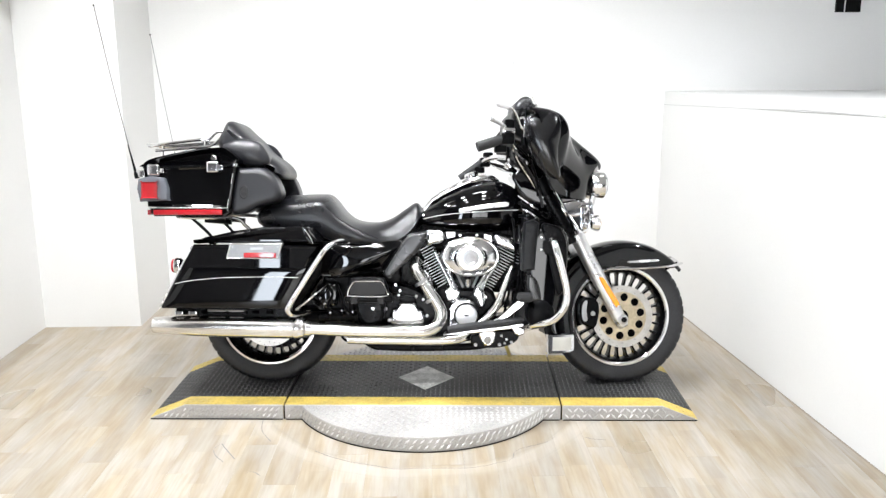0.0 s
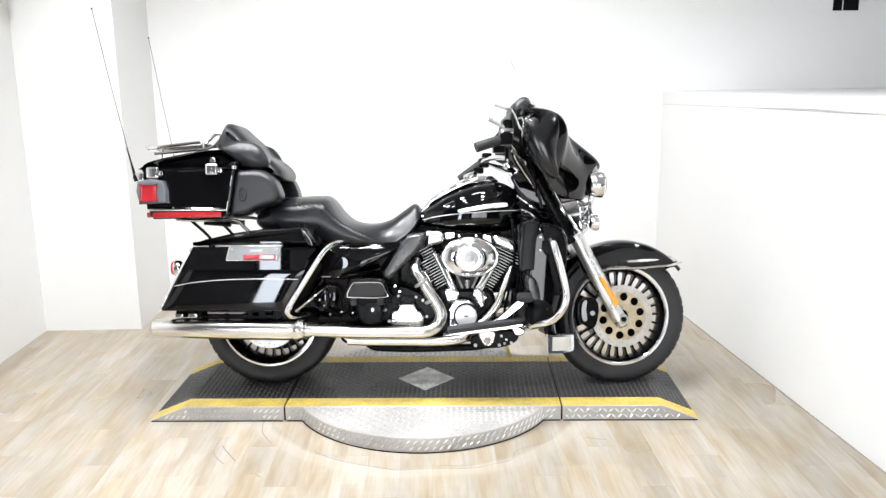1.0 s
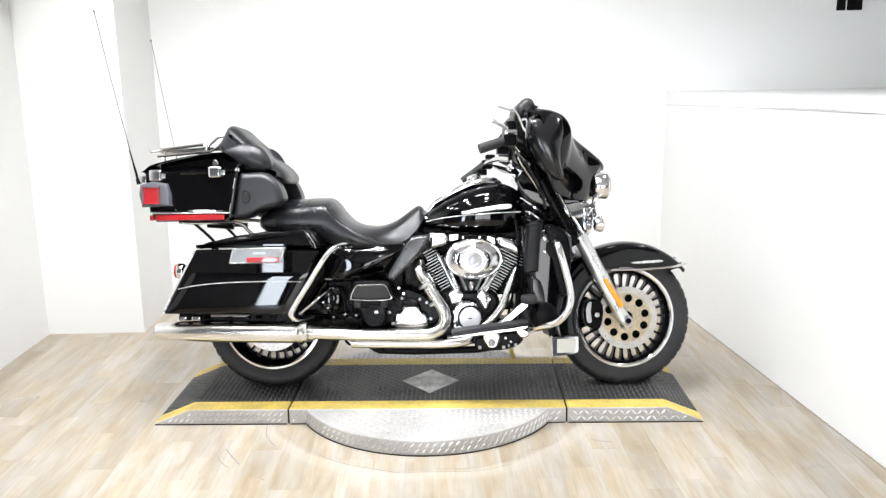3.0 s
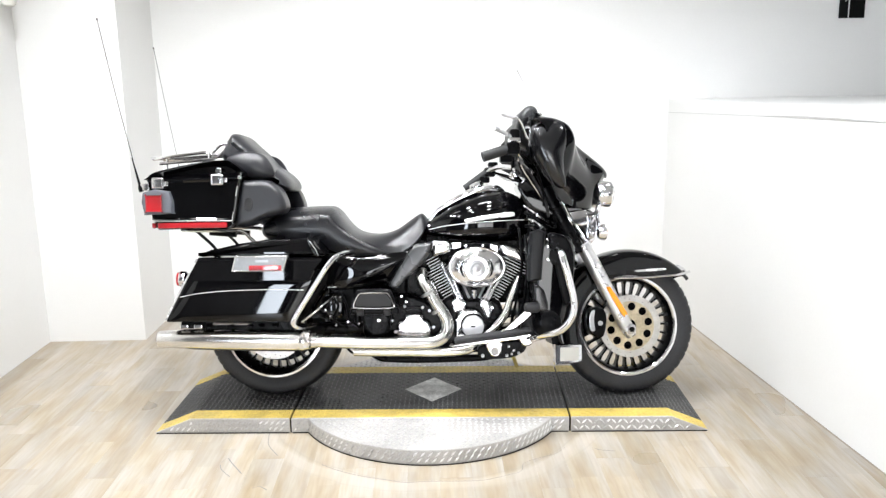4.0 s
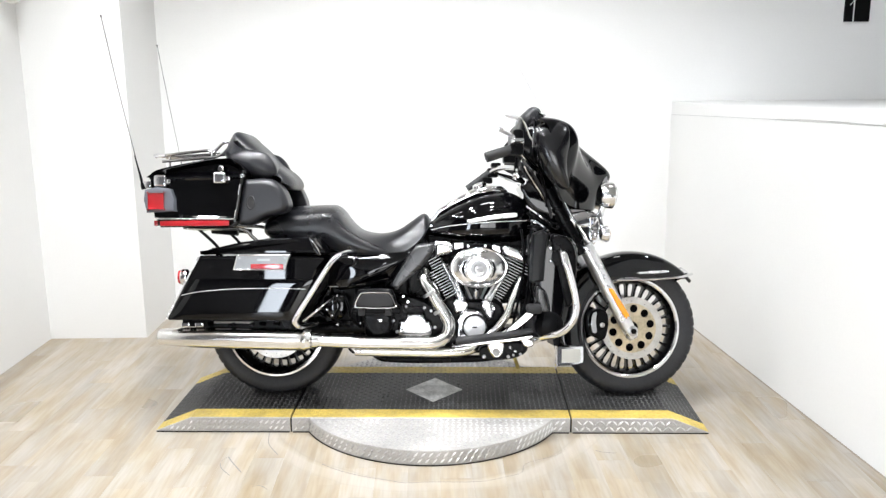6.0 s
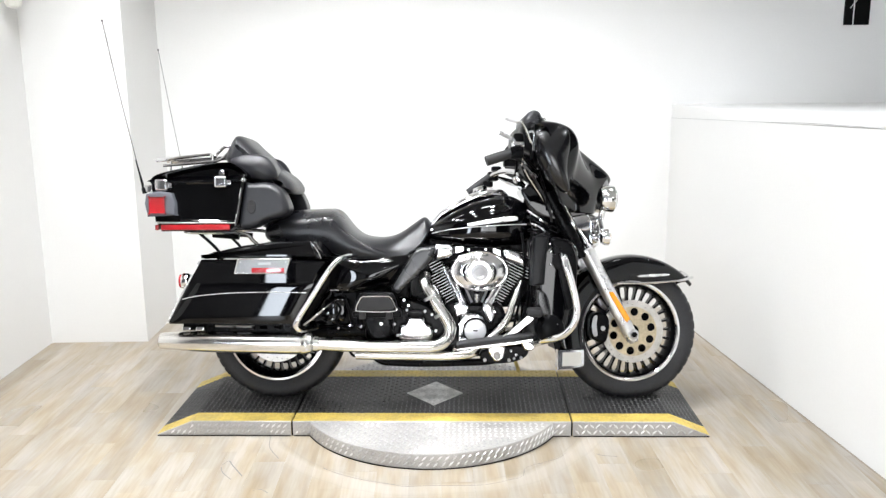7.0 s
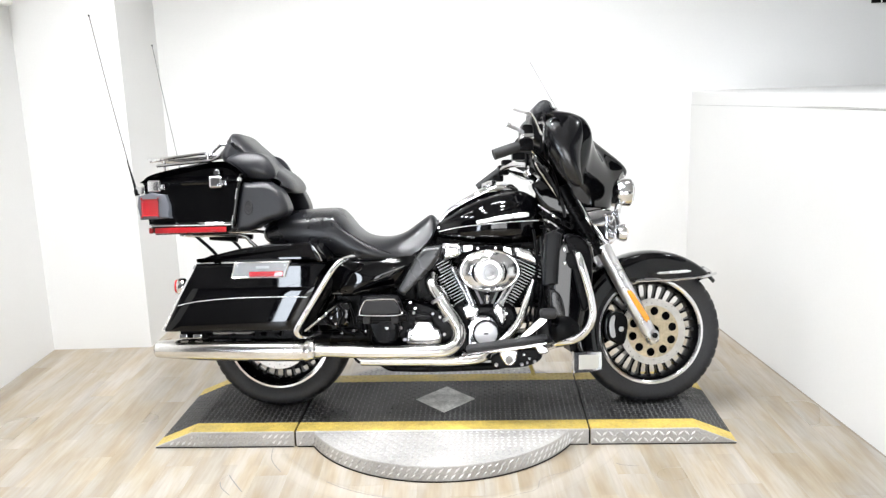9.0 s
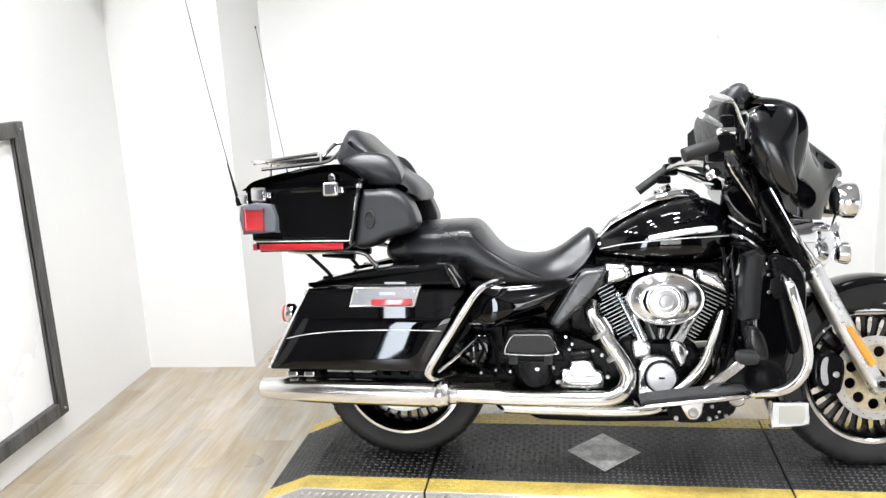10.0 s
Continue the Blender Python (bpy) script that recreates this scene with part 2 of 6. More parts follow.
PLANK = plank_material()
GROOVE = vary(shader("floor_underlay", (0.32, 0.28, 0.235), 0.8), 5, 90, (0.32, 0.28, 0.235), 0.1, (0.7, 0.9), 0)
DECK = vary(shader("deck_rubber", (0.022, 0.022, 0.023), 0.5), 2.5, 80, (0.022, 0.022, 0.023), 0.7, (0.4, 0.65), 0.2, 0.001)
YELLOW = vary(shader("yellow_edge_paint", (0.54, 0.405, 0.095), 0.5), 9, 70, (0.54, 0.405, 0.095), 0.35, (0.4, 0.6), 0.15, 0.001)
PLATE = vary(shader("tread_plate_aluminium", (0.43, 0.418, 0.4), 0.48, 0.2), 3, 130, (0.43, 0.418, 0.4), 0.35, (0.38, 0.56), 0.12, 0.0006)
# worn bars, lightened further to carry the highlights on their tops
TREAD = vary(shader("worn_highlight_tread_rubber", (0.08, 0.08, 0.081), 0.35), 3, 90, (0.08, 0.08, 0.081), 0.85, (0.24, 0.44), 0)
# bars paler than PLATE: the light they catch is put into the colour
TREAD_METAL = vary(shader("lit_tread_metal", (0.72, 0.715, 0.71), 0.25, 0.4), 3, 130, (0.72, 0.715, 0.71), 0.12, (0.2, 0.35), 0)
WORN = vary(shader("worn_grey_patch", (0.5, 0.5, 0.5), 0.6), 16, 110, (0.56, 0.56, 0.55), 0.65, (0.35, 0.6), 0.35, 0.001)
BOARD = vary(shader("white_board", (0.85, 0.85, 0.85), 0.25), 3, 60, (0.85, 0.85, 0.85), 0.02, (0.2, 0.35), 0)
FRAME_WOOD = vary(shader("charcoal_wood", (0.05, 0.048, 0.046), 0.6), 9, 60, (0.055, 0.053, 0.051), 1.5, (0.45, 0.7), 0.4, 0.002, (1, 1, 0.12))
BLACK_PANEL = vary(shader("black_panel", (0.003, 0.003, 0.003), 0.6, spec=0.1), 6, 80, (0.003, 0.003, 0.003), 0.2, (0.4, 0.6), 0)
GLOW = bpy.data.materials.new("lamp_glow")
GLOW.use_nodes = True
GLOW.node_tree.nodes["Principled BSDF"].inputs["Emission Color"].default_value = (1, 0.98, 0.95, 1)
GLOW.node_tree.nodes["Principled BSDF"].inputs["Emission Strength"].default_value = 6.0


def daylight(name, col, strength):
    m = bpy.data.materials.new(name)
    m.use_nodes = True
    b = m.node_tree.nodes["Principled BSDF"]
    b.inputs["Emission Color"].default_value = (*col, 1)
    b.inputs["Emission Strength"].default_value = strength
    return m


SIDE_DAYLIGHT = daylight("side_daylight", (0.82, 0.9, 1), 21.0)
# glow behind the added front window, a fill for wall and chrome
FRONT_FILL = daylight("front_fill", (0.98, 0.985, 0.99), 7.0)


# ---- mesh tools ----
def part(name, bm, material, parent=None, label="", m=None, sharp=35, weighted=True):
    me = bpy.data.meshes.new(name)
    bmesh.ops.recalc_face_normals(bm, faces=bm.faces)
    bm.to_mesh(me)
    bm.free()
    me.materials.append(material)
    me.polygons.foreach_set("use_smooth", [True] * len(me.polygons))
    me.set_sharp_from_angle(angle=radians(sharp))
    ob = new(name, me)
    if m is not None:
        ob.matrix_basis = m
    if parent is not None:
        ob.parent = parent
    if weighted:
        ob.modifiers.new("weighted_normals", "WEIGHTED_NORMAL").keep_sharp = True
    return tagged(ob, label)


def again(ob, m, parent=None):
    """One more piece on the same mesh."""
    o = ob.copy()
    scene.collection.objects.link(o)
    o.parent = parent if parent is not None else ob.parent
    o.matrix_basis = m
    return o


def thing(name, m, label, category, group="", kind=""):
    e = new(name)
    e.empty_display_size = 0.1
    e.matrix_basis = m
    return tagged(e, label, category, group, kind)


def curve_through(pts, steps=6, closed=False):
    """Points on a smooth line through pts (Catmull-Rom)."""
    p = [Vector(q) for q in pts]
    n = len(p)
    out = []
    for i in range(n if closed else n - 1):
        a = p[(i - 1) % n] if closed or i else p[0]
        b, c = p[i], p[(i + 1) % n]
        d = p[(i + 2) % n] if closed or i + 2 < n else p[-1]
        for k in range(steps):
            t = k / steps
            out.append(0.5 * ((2 * b) + (c - a) * t + (2 * a - 5 * b + 4 * c - d) * t * t + (3 * b - a - 3 * c + d) * t ** 3))
    if not closed:
        out.append(p[-1])
    return out


def rings(bm, loops, closed=True, cap=True, round_it=False):
    rows = [[bm.verts.new(v) for v in lp] for lp in loops]
    n = len(rows[0])
    pairs = list(zip(rows, rows[1:])) + ([(rows[-1], rows[0])] if round_it else [])
    for a, b in pairs:
        for i in range(n if closed else n - 1):
            j = (i + 1) % n
            bm.faces.new((a[i], a[j], b[j], b[i]))
    if cap and closed and not round_it:
        bm.faces.new(rows[0])
        bm.faces.new(rows[-1])
    return bm


def tube(pts, r, seg=12, steps=6, r_end=None, cap=True, bm=None):
    """A bent round bar. r_end: the radius at the far end."""
    bm = bm or bmesh.new()
    line = curve_through(pts, steps) if len(pts) > 2 else [Vector(p) for p in pts]
    side = None
    loops = []
    for i, p in enumerate(line):
        d = (line[min(i + 1, len(line) - 1)] - line[max(i - 1, 0)]).normalized()
        if side is None:
            side = d.orthogonal().normalized()
        side = (side - d * side.dot(d)).normalized()
        up = d.cross(side)
        rr = r if r_end is None else r + (r_end - r) * i / (len(line) - 1)
        loops.append([p + rr * (math.cos(a) * side + math.sin(a) * up) for a in (2 * math.pi * k / seg for k in range(seg))])
    return rings(bm, loops, cap=cap)


def lathe(profile, centre, axis=(0, -1, 0), seg=32, bm=None, squash=(1, 1)):
    """Turned shape: profile of (radius, height along axis)."""
    bm = bm or bmesh.new()
    c, ax = Vector(centre), Vector(axis).normalized()
    u = ax.orthogonal().normalized() if abs(ax.y) < 0.9 else Vector((1, 0, 0))
    v = ax.cross(u).normalized()
    loops = [[c + ax * h + max(r, 1e-4) * (math.cos(a) * u * squash[0] + math.sin(a) * v * squash[1]) for a in (2 * math.pi * k / seg for k in range(seg))] for r, h in profile]
    return rings(bm, loops)


def pillow(outline, sections, steps=4, smooth=True, bm=None):
    """A cushion or shell: an outline in x and z, carried along y; each section is (y, how far the outline is drawn in)."""
    bm = bm or bmesh.new()
    pts = curve_through([(x, 0, z) for x, z in outline], steps, True) if smooth else [Vector((x, 0, z)) for x, z in outline]
    n = len(pts)
    area = sum(pts[i].x * pts[(i + 1) % n].z - pts[(i + 1) % n].x * pts[i].z for i in range(n))
    sgn = 1 if area > 0 else -1
    nor = []
    for i in range(n):
        d = (pts[(i + 1) % n] - pts[i - 1])
        nor.append(Vector((d.z, 0, -d.x)).normalized() * sgn)
    loops = []
    for y, ins in sections:
        lp = [pts[i] - nor[i] * ins for i in range(n)]
        for _ in range(int(ins / 0.004) if smooth else 0):
            lp = [lp[i] * 0.5 + (lp[i - 1] + lp[(i + 1) % n]) * 0.25 for i in range(n)]
        loops.append([p + Vector((0, y, 0)) for p in lp])
    return rings(bm, loops)


def dome(outline, y_in, y_edge, y_top, steps=4):
    """A padded or shell-like lobe: straight sides from y_in to y_edge, then a rounded cap that ends at y_top."""
    pts = curve_through([(x, 0, z) for x, z in outline], steps, True)
    c = sum(pts, Vector()) / len(pts)
    loops = [[p + Vector((0, y, 0)) for p in pts] for y in (y_in, (y_in + y_edge) / 2, y_edge)]
    for k in (0.985, 0.95, 0.9, 0.82, 0.71, 0.57, 0.4, 0.2, 0.05):
        y = y_edge + (y_top - y_edge) * math.sqrt(1 - k * k)
        loops.append([c + (p - c) * k + Vector((0, y, 0)) for p in pts])
    return rings(bmesh.new(), loops)


def smooth_sections(sections, steps=3):
    """Extra cross-sections between the given ones, on a smooth curve."""
    out = []
    for k in range(len(sections) - 1):
        a, b, c, d = sections[max(k - 1, 0)], sections[k], sections[k + 1], sections[min(k + 2, len(sections) - 1)]
        for i in range(steps):
            t = i / steps
            out.append(tuple(0.5 * (2 * q + (r - p) * t + (2 * p - 5 * q + 4 * r - s) * t * t + (3 * q - p - 3 * r + s) * t ** 3) for p, q, r, s in zip(a, b, c, d)))
    return out + [tuple(sections[-1])]


def loft_x(sections, seg=32, power=2.4, flat=0.75, bm=None):
    """A body along x: each section is (x, top, bottom, half width). flat: how boxy the underside is."""
    bm = bm or bmesh.new()
    loops = []
    for x, top, bot, w in sections:
        lp = []
        for k in range(seg):
            a = 2 * math.pi * k / seg
            ca, sa = math.cos(a), math.sin(a)
            p = power if sa >= 0 else power / flat
            yy = math.copysign(abs(ca) ** (2 / p), ca) * w
            mid = bot + (top - bot) * 0.42
            zz = mid + (math.copysign(abs(sa) ** (2 / p), sa)) * ((top - mid) if sa >= 0 else (mid - bot))
            lp.append(Vector((x, yy, zz)))
        loops.append(lp)
    return rings(bm, loops)


def box(x0, x1, y0, y1, z0, z1, bevel=0.0, seg=2, bm=None):
    own = bmesh.new()
    bmesh.ops.create_cube(own, size=1)
    for v in own.verts:
        v.co = Vector(((x0 + x1) / 2 + v.co.x * (x1 - x0), (y0 + y1) / 2 + v.co.y * (y1 - y0), (z0 + z1) / 2 + v.co.z * (z1 - z0)))
    if bevel:
        bmesh.ops.bevel(own, geom=own.edges[:], offset=bevel, segments=seg, affect="EDGES", profile=0.5)
    if bm is None:
        return own
    me = bpy.data.meshes.new("joined")
    own.to_mesh(me)
    own.free()
    bm.from_mesh(me)
    bpy.data.meshes.remove(me)
    return bm


def plate_with_holes(outer, inner, holes, thick, seg=64, hole_seg=14):
    """A round plate in the xz plane with its holes cut through; holes: (radius of ring, angle, radius)."""
    bm = bmesh.new()

    def circle(cx, cz, r, k):
        vs = [bm.verts.new((cx + r * math.cos(2 * math.pi * i / k), 0, cz + r * math.sin(2 * math.pi * i / k))) for i in range(k)]
        for i in range(k):
            bm.edges.new((vs[i], vs[(i + 1) % k]))
    circle(0, 0, outer, seg)
    circle(0, 0, inner, seg // 2)
    for rr, a, r in holes:
        circle(rr * math.cos(a), rr * math.sin(a), r, hole_seg)
    bmesh.ops.triangle_fill(bm, use_beauty=True, use_dissolve=False, edges=bm.edges[:], normal=(0, -1, 0))
    for f in list(bm.faces):
        c = f.calc_center_median()
        if math.hypot(c.x, c.z) < inner * 0.97 or any(math.hypot(c.x - rr * math.cos(a), c.z - rr * math.sin(a)) < r * 0.9 for rr, a, r in holes):
            bm.faces.remove(f)
    ret = bmesh.ops.extrude_face_region(bm, geom=bm.faces[:])
    bmesh.ops.translate(bm, vec=(0, thick, 0), verts=[v for v in ret["geom"] if isinstance(v, bmesh.types.BMVert)])
    return bm


def solid_sheet(grid, thick):
    """A curved sheet through a grid of points, with thickness."""
    bm = bmesh.new()
    rings(bm, grid, closed=False, cap=False)
    bmesh.ops.recalc_face_normals(bm, faces=bm.faces)
    bmesh.ops.solidify(bm, geom=bm.faces[:], thickness=thick)
    return bm


# ---- the room ----
def slab(name, x0, x1, y0, y1, z0, z1, material, label, category):
    return tagged(part(name, box(x0, x1, y0, y1, z0, z1), material), label, category, kind="structure")


BACK, LEFT, FAR_RIGHT, REAR = 1.72, -2.26, 3.7, -11.8
slab("wall_north", LEFT, FAR_RIGHT, BACK, BACK + 0.12, 0, CEILING, WALL, "white painted plaster wall behind the motorcycle", "wall")
WY0, WY1, WZ0, WZ1 = -7.0, -5.45, 0.06, 2.4
slab("wall_west", LEFT - 0.12, LEFT, -2.4, BACK + 0.12, 0, CEILING, WALL, "white painted side wall with a framed board", "wall")
for y0, y1, z0, z1 in ((WY1, -2.4, 0, CEILING), (REAR, WY0, 0, CEILING), (WY0, WY1, 0, WZ0), (WY0, WY1, WZ1, CEILING)):
    slab("wall_west", LEFT - 0.12, LEFT, y0, y1, z0, z1, CHARCOAL, "dark unseen side wall round the window, standing in for the dark showroom", "wall")
slab("wall_east", FAR_RIGHT, FAR_RIGHT + 0.12, REAR, BACK + 0.12, 0, CEILING, CHARCOAL, "dark unseen side wall beyond the half wall, keeps reflections dark", "wall")
slab("pillar", LEFT, -1.695, 1.112, BACK, 0, CEILING, WALL, "white boxed-out pillar in the corner", "pillar")
slab("ceiling", LEFT - 0.12, FAR_RIGHT + 0.12, REAR - 0.12, BACK + 0.12, CEILING, CEILING + 0.1, CEIL, "plain mid-grey ceiling with round downlights, out of view", "ceiling")

SX0, SX1, SZ0, SZ1 = -1.9, 1.15, 0.25, 2.6
for x0, x1, z0, z1 in ((LEFT - 0.12, SX0, 0, CEILING), (SX1, FAR_RIGHT + 0.12, 0, CEILING), (SX0, SX1, 0, SZ0), (SX0, SX1, SZ1, CEILING)):
    slab("wall_south", x0, x1, REAR - 0.12, REAR, z0, z1, CHARCOAL, "dark unseen wall round the added fill window", "wall")
# glazed front added behind for fill light; a smaller window in the side wall
def shop_window(name, m, half, tall, bars, label):
    win = thing(name, m, label, "window", kind="structure")
    for x0, x1, z0, z1 in [(-half, -half + 0.07, 0, tall), (half - 0.07, half, 0, tall), (-half + 0.07, half - 0.07, 0, 0.08), (-half + 0.07, half - 0.07, tall - 0.08, tall)] + [(q - 0.02, q + 0.02, 0.08, tall - 0.08) for q in bars]:
        part("window_frame", box(x0, x1, -0.04, 0.04, z0, z1, 0.004), SATIN, win)


shop_window("window_1", pose(LEFT - 0.06, (WY0 + WY1) / 2, WZ0, 0, 0, 90), (WY1 - WY0) / 2, WZ1 - WZ0, (0.5,), "black framed side window letting in daylight")
shop_window("window_2", pose((SX0 + SX1) / 2, REAR - 0.06, SZ0), (SX1 - SX0) / 2, SZ1 - SZ0, (0.0,), "wide black framed window added behind as frontal fill light")
# glowing sheets outside both openings; the front one is only fill
for x0, x1, y0, y1, glow in ((LEFT - 1.3, LEFT - 1.25, -15.0, WY1 + 1.0, SIDE_DAYLIGHT), (SX0 - 2.0, SX1 + 2.0, REAR - 1.6, REAR - 1.55, FRONT_FILL)):
    tagged(part("backdrop", box(x0, x1, y0, y1, -0.3, 3.6), glow), "plain glowing sheet standing for daylight outside the window", "backdrop", kind="structure")

# half wall on the right, with its pale cap
bm = bmesh.new()


def half_x(y):
    return 1.593 - 0.075 * (y - 1.165)


ys = [BACK, 0.5, -0.6, -4.5]
top = [1.256, 1.296, 1.326, 1.338]
front_low = [bm.verts.new((half_x(y), y, 0)) for y in ys]
front_top = [bm.verts.new((half_x(y), y, z)) for y, z in zip(ys, top)]
rear_top = [bm.verts.new((FAR_RIGHT, y, z)) for y, z in zip(ys, top)]
rear_low = [bm.verts.new((FAR_RIGHT, y, 0)) for y in ys]
for a, b in ((front_low, front_top), (front_top, rear_top), (rear_top, rear_low)):
    for i in range(3):
        bm.faces.new((a[i], a[i + 1], b[i + 1], b[i]))
for i in (0, 3):
    bm.faces.new((front_low[i], front_top[i], rear_top[i], rear_low[i]))
tagged(part("half_wall", bm, WALL, sharp=5), "white half-height wall with a broad flat top", "half wall", kind="structure")
# capping board on the half wall, over a thin shadow joint
bm = bmesh.new()
rows = []
for y, z in zip(ys, top):
    x0 = half_x(y) + 0.002
    rows.append([bm.verts.new(p) for p in ((x0, y, z + 0.002), (x0, y, 1.339), (x0 + 0.004, y, 1.343), (FAR_RIGHT - 0.002, y, 1.343), (FAR_RIGHT - 0.002, y, z + 0.002))])
for a, b in zip(rows, rows[1:]):
    for i in range(5):
        bm.faces.new((a[i], b[i], b[(i + 1) % 5], a[(i + 1) % 5]))
bm.faces.new(rows[0])
bm.faces.new(rows[-1][::-1])
tagged(part("wall_cap", bm, WALL, sharp=5), "white capping board along the half wall", "wall cap", kind="structure")
bm = bmesh.new()
tube([(half_x(y) - 0.0005, y, z + 0.001) for y, z in zip(ys, top)], 0.001, 6, bm=bm)
tagged(part("joint_trim", bm, JOINT), "thin grey joint under the wall cap", "trim", kind="structure")
slab("floor", LEFT - 0.12, FAR_RIGHT + 0.12, REAR - 0.12, BACK + 0.12, -0.12, -0.008, GROOVE, "pale oak-look vinyl plank floor", "floor")
for y0, y1 in ((BACK, -4.5),):
    bm = bmesh.new()
    a, b = Vector((half_x(y0) - 0.004, y0, 0.0)), Vector((half_x(y1) - 0.004, y1, 0.0))
    tube([a, b], 0.004, 6, bm=bm)
    tagged(part("trim", bm, GROOVE), "thin dark joint line along the wall foot", "trim", kind="structure")

# lamps in the ceiling
first = None
for lx, ly in LAMPS:
    if first is None:
        first = thing("downlight", pose(lx, ly, CEILING), "round white recessed ceiling downlight, lit", "ceiling light", "ceiling downlights")
        part("bezel", lathe([(0.155, 0), (0.155, 0.012), (0.14, 0.022), (0.125, 0.02), (0.12, 0.004)], (0, 0, 0), (0, 0, -1), 40), SILVER, first)
        part("diffuser", lathe([(0.12, 0.004), (0.118, 0.012), (0.0, 0.014)], (0, 0, 0), (0, 0, -1), 40), GLOW, first)
    else:
        copy_thing(first, pose(lx, ly, CEILING))

# housings for the added wall-wash lamps
tl = None
for lx, ly, aim, power in WASH:
    m = look((lx, ly, CEILING - 0.3), (aim, 1.7, 0.45)) @ pose(0, 0, 0.004)
    if tl is None:
        tl = thing("track_light", m, "white adjustable light added under the ceiling to wash the back wall, lit", "track light", "track lights")
        part("can", lathe([(0.15, 0.012), (0.153, -0.01), (0.16, -0.01), (0.16, 0.16), (0.12, 0.2), (0.05, 0.21)], (0, 0, 0), (0, 0, 1), 32), SILVER, tl)
        part("diffuser", lathe([(0.15, 0.004), (0.0, 0.003)], (0, 0, 0), (0, 0, 1), 32), GLOW, tl)
        part("stem", tube([(0, 0.0, 0.15), (0, 0.06, 0.2), (0, 0.17, 0.255)], 0.012, 10), SILVER, tl)
    else:
        copy_thing(tl, m)

# framed board on the west wall
mir = thing("framed_board", pose(LEFT + 0.004, -0.178, 0.13), "tall white board with faint grey bars in charcoal wooden frame", "framed board")
MW, MH, FW = 0.45, 1.225, 0.062
for nm, y0, y1, z0, z1 in (("frame_side", -MW, -MW + FW, 0, MH), ("frame_side", MW - FW, MW, 0, MH), ("frame_rail", -MW + FW, MW - FW, 0, FW), ("frame_rail", -MW + FW, MW - FW, MH - FW, MH)):
    rail = part(nm, box(0.0, 0.045, y0, y1, z0, z1, 0.006), FRAME_WOOD, mir)
    if nm == "frame_side":
        part("inner_bead", box(0.03, 0.052, y0 + (FW - 0.012 if y0 < 0 else 0.0), y0 + (FW if y0 < 0 else 0.012), FW, MH - FW, 0.003), FRAME_WOOD, rail, "worn lighter inner edge")
for sy in (-1, 1):
    for zz in (0.03, MH - 0.03):
        part("corner_nail", lathe([(0.006, 0), (0.005, 0.004), (0.0, 0.005)], (0.045, sy * (MW - 0.03), zz), (1, 0, 0), 10), STEEL, mir)
part("panel", box(0.012, 0.018, -MW + FW, MW - FW, FW, MH - FW), BOARD, mir, "white glossy panel")
for zz, end in ((0.425, -0.035), (0.378, -0.047), (0.34, -0.03), (0.298, -0.047), (0.265, -0.02), (0.23, 0.015), (0.21, 0.012)):
    part("printed_bar", box(0.0175, 0.0192, -0.1, end, zz - 0.002, zz + 0.002), FRAME_WOOD, mir, "thin grey bar")

# black hung panel on the back wall, above the half wall
pan = thing("wall_banner", pose(2.683, BACK - 0.003, 1.825), "narrow black hanging banner with a pale vertical line", "banner")
part("cloth", box(-0.079, 0.079, -0.018, 0, 0, 0.75, 0.003), BLACK_PANEL, pan)
part("line", box(-0.028, -0.022, -0.021, -0.018, 0.0, 0.75), WHITE_PIN, pan)
bm = tube([(-0.05, -0.02, 0.1), (0.03, -0.02, 0.2)], 0.002, 6)
part("crease", bm, WHITE_PIN, pan)

# small glass lamp on the west wall
sc = thing("wall_lamp", pose(LEFT, 0.935, 1.905) @ Matrix.Scale(0.78, 4), "small frosted glass wall lamp with a grey cap, unlit", "wall lamp")
part("shade", lathe([(0.02, 0.0), (0.045, 0.01), (0.055, 0.04), (0.055, 0.13), (0.05, 0.15)], (0.09, 0, 0), (0, 0, 1), 24), PALE, sc)
part("cap", lathe([(0.056, 0.15), (0.056, 0.17), (0.02, 0.19)], (0.09, 0, 0), (0, 0, 1), 24), STEEL, sc)
part("arm", tube([(0.0, 0, 0.2), (0.05, 0, 0.21), (0.09, 0, 0.185)], 0.008, 10), STEEL, sc)
part("rose", lathe([(0.04, 0), (0.04, 0.008), (0.02, 0.014)], (0, 0, 0.2), (1, 0, 0), 24), STEEL, sc)

# ---- turntable, deck and ramps ----
YAW = -2.4
BASE = pose(0, 0, 0, 0, 0, YAW)
DISC_R, DISC_Z, DECK_Z, HALF, OFF = 0.602, 0.064, 0.068, 0.323, 0.036


def lozenges(spots, size, tall):
    """Raised tread bars, joined: spots of (place, direction, up)."""
    verts, faces = [], []
    for p, d, up in spots:
        d, up = Vector(d).normalized(), Vector(up).normalized()
        s = up.cross(d)
        k = len(verts)
        ln, wd = size
        for a, b, h in ((-ln, 0, 0), (0, -wd, 0), (ln, 0, 0), (0, wd, 0), (-ln * 0.55, 0, tall), (0, -wd * 0.45, tall), (ln * 0.55, 0, tall), (0, wd * 0.45, tall)):
            verts.append(Vector(p) + d * a + s * b + up * h)
        for f in ((4, 5, 6, 7), (0, 1, 5, 4), (1, 2, 6, 5), (2, 3, 7, 6), (3, 0, 4, 7)):
            faces.append([k + i for i in f])
    return verts, faces


def stuff(name, vf, material, parent, label):
    me = bpy.data.meshes.new(name)
    me.from_pydata([tuple(v) for v in vf[0]], [], vf[1])
    me.materials.append(material)
    ob = new(name, me)
    ob.parent = parent
    return tagged(ob, label, kind="stuff")


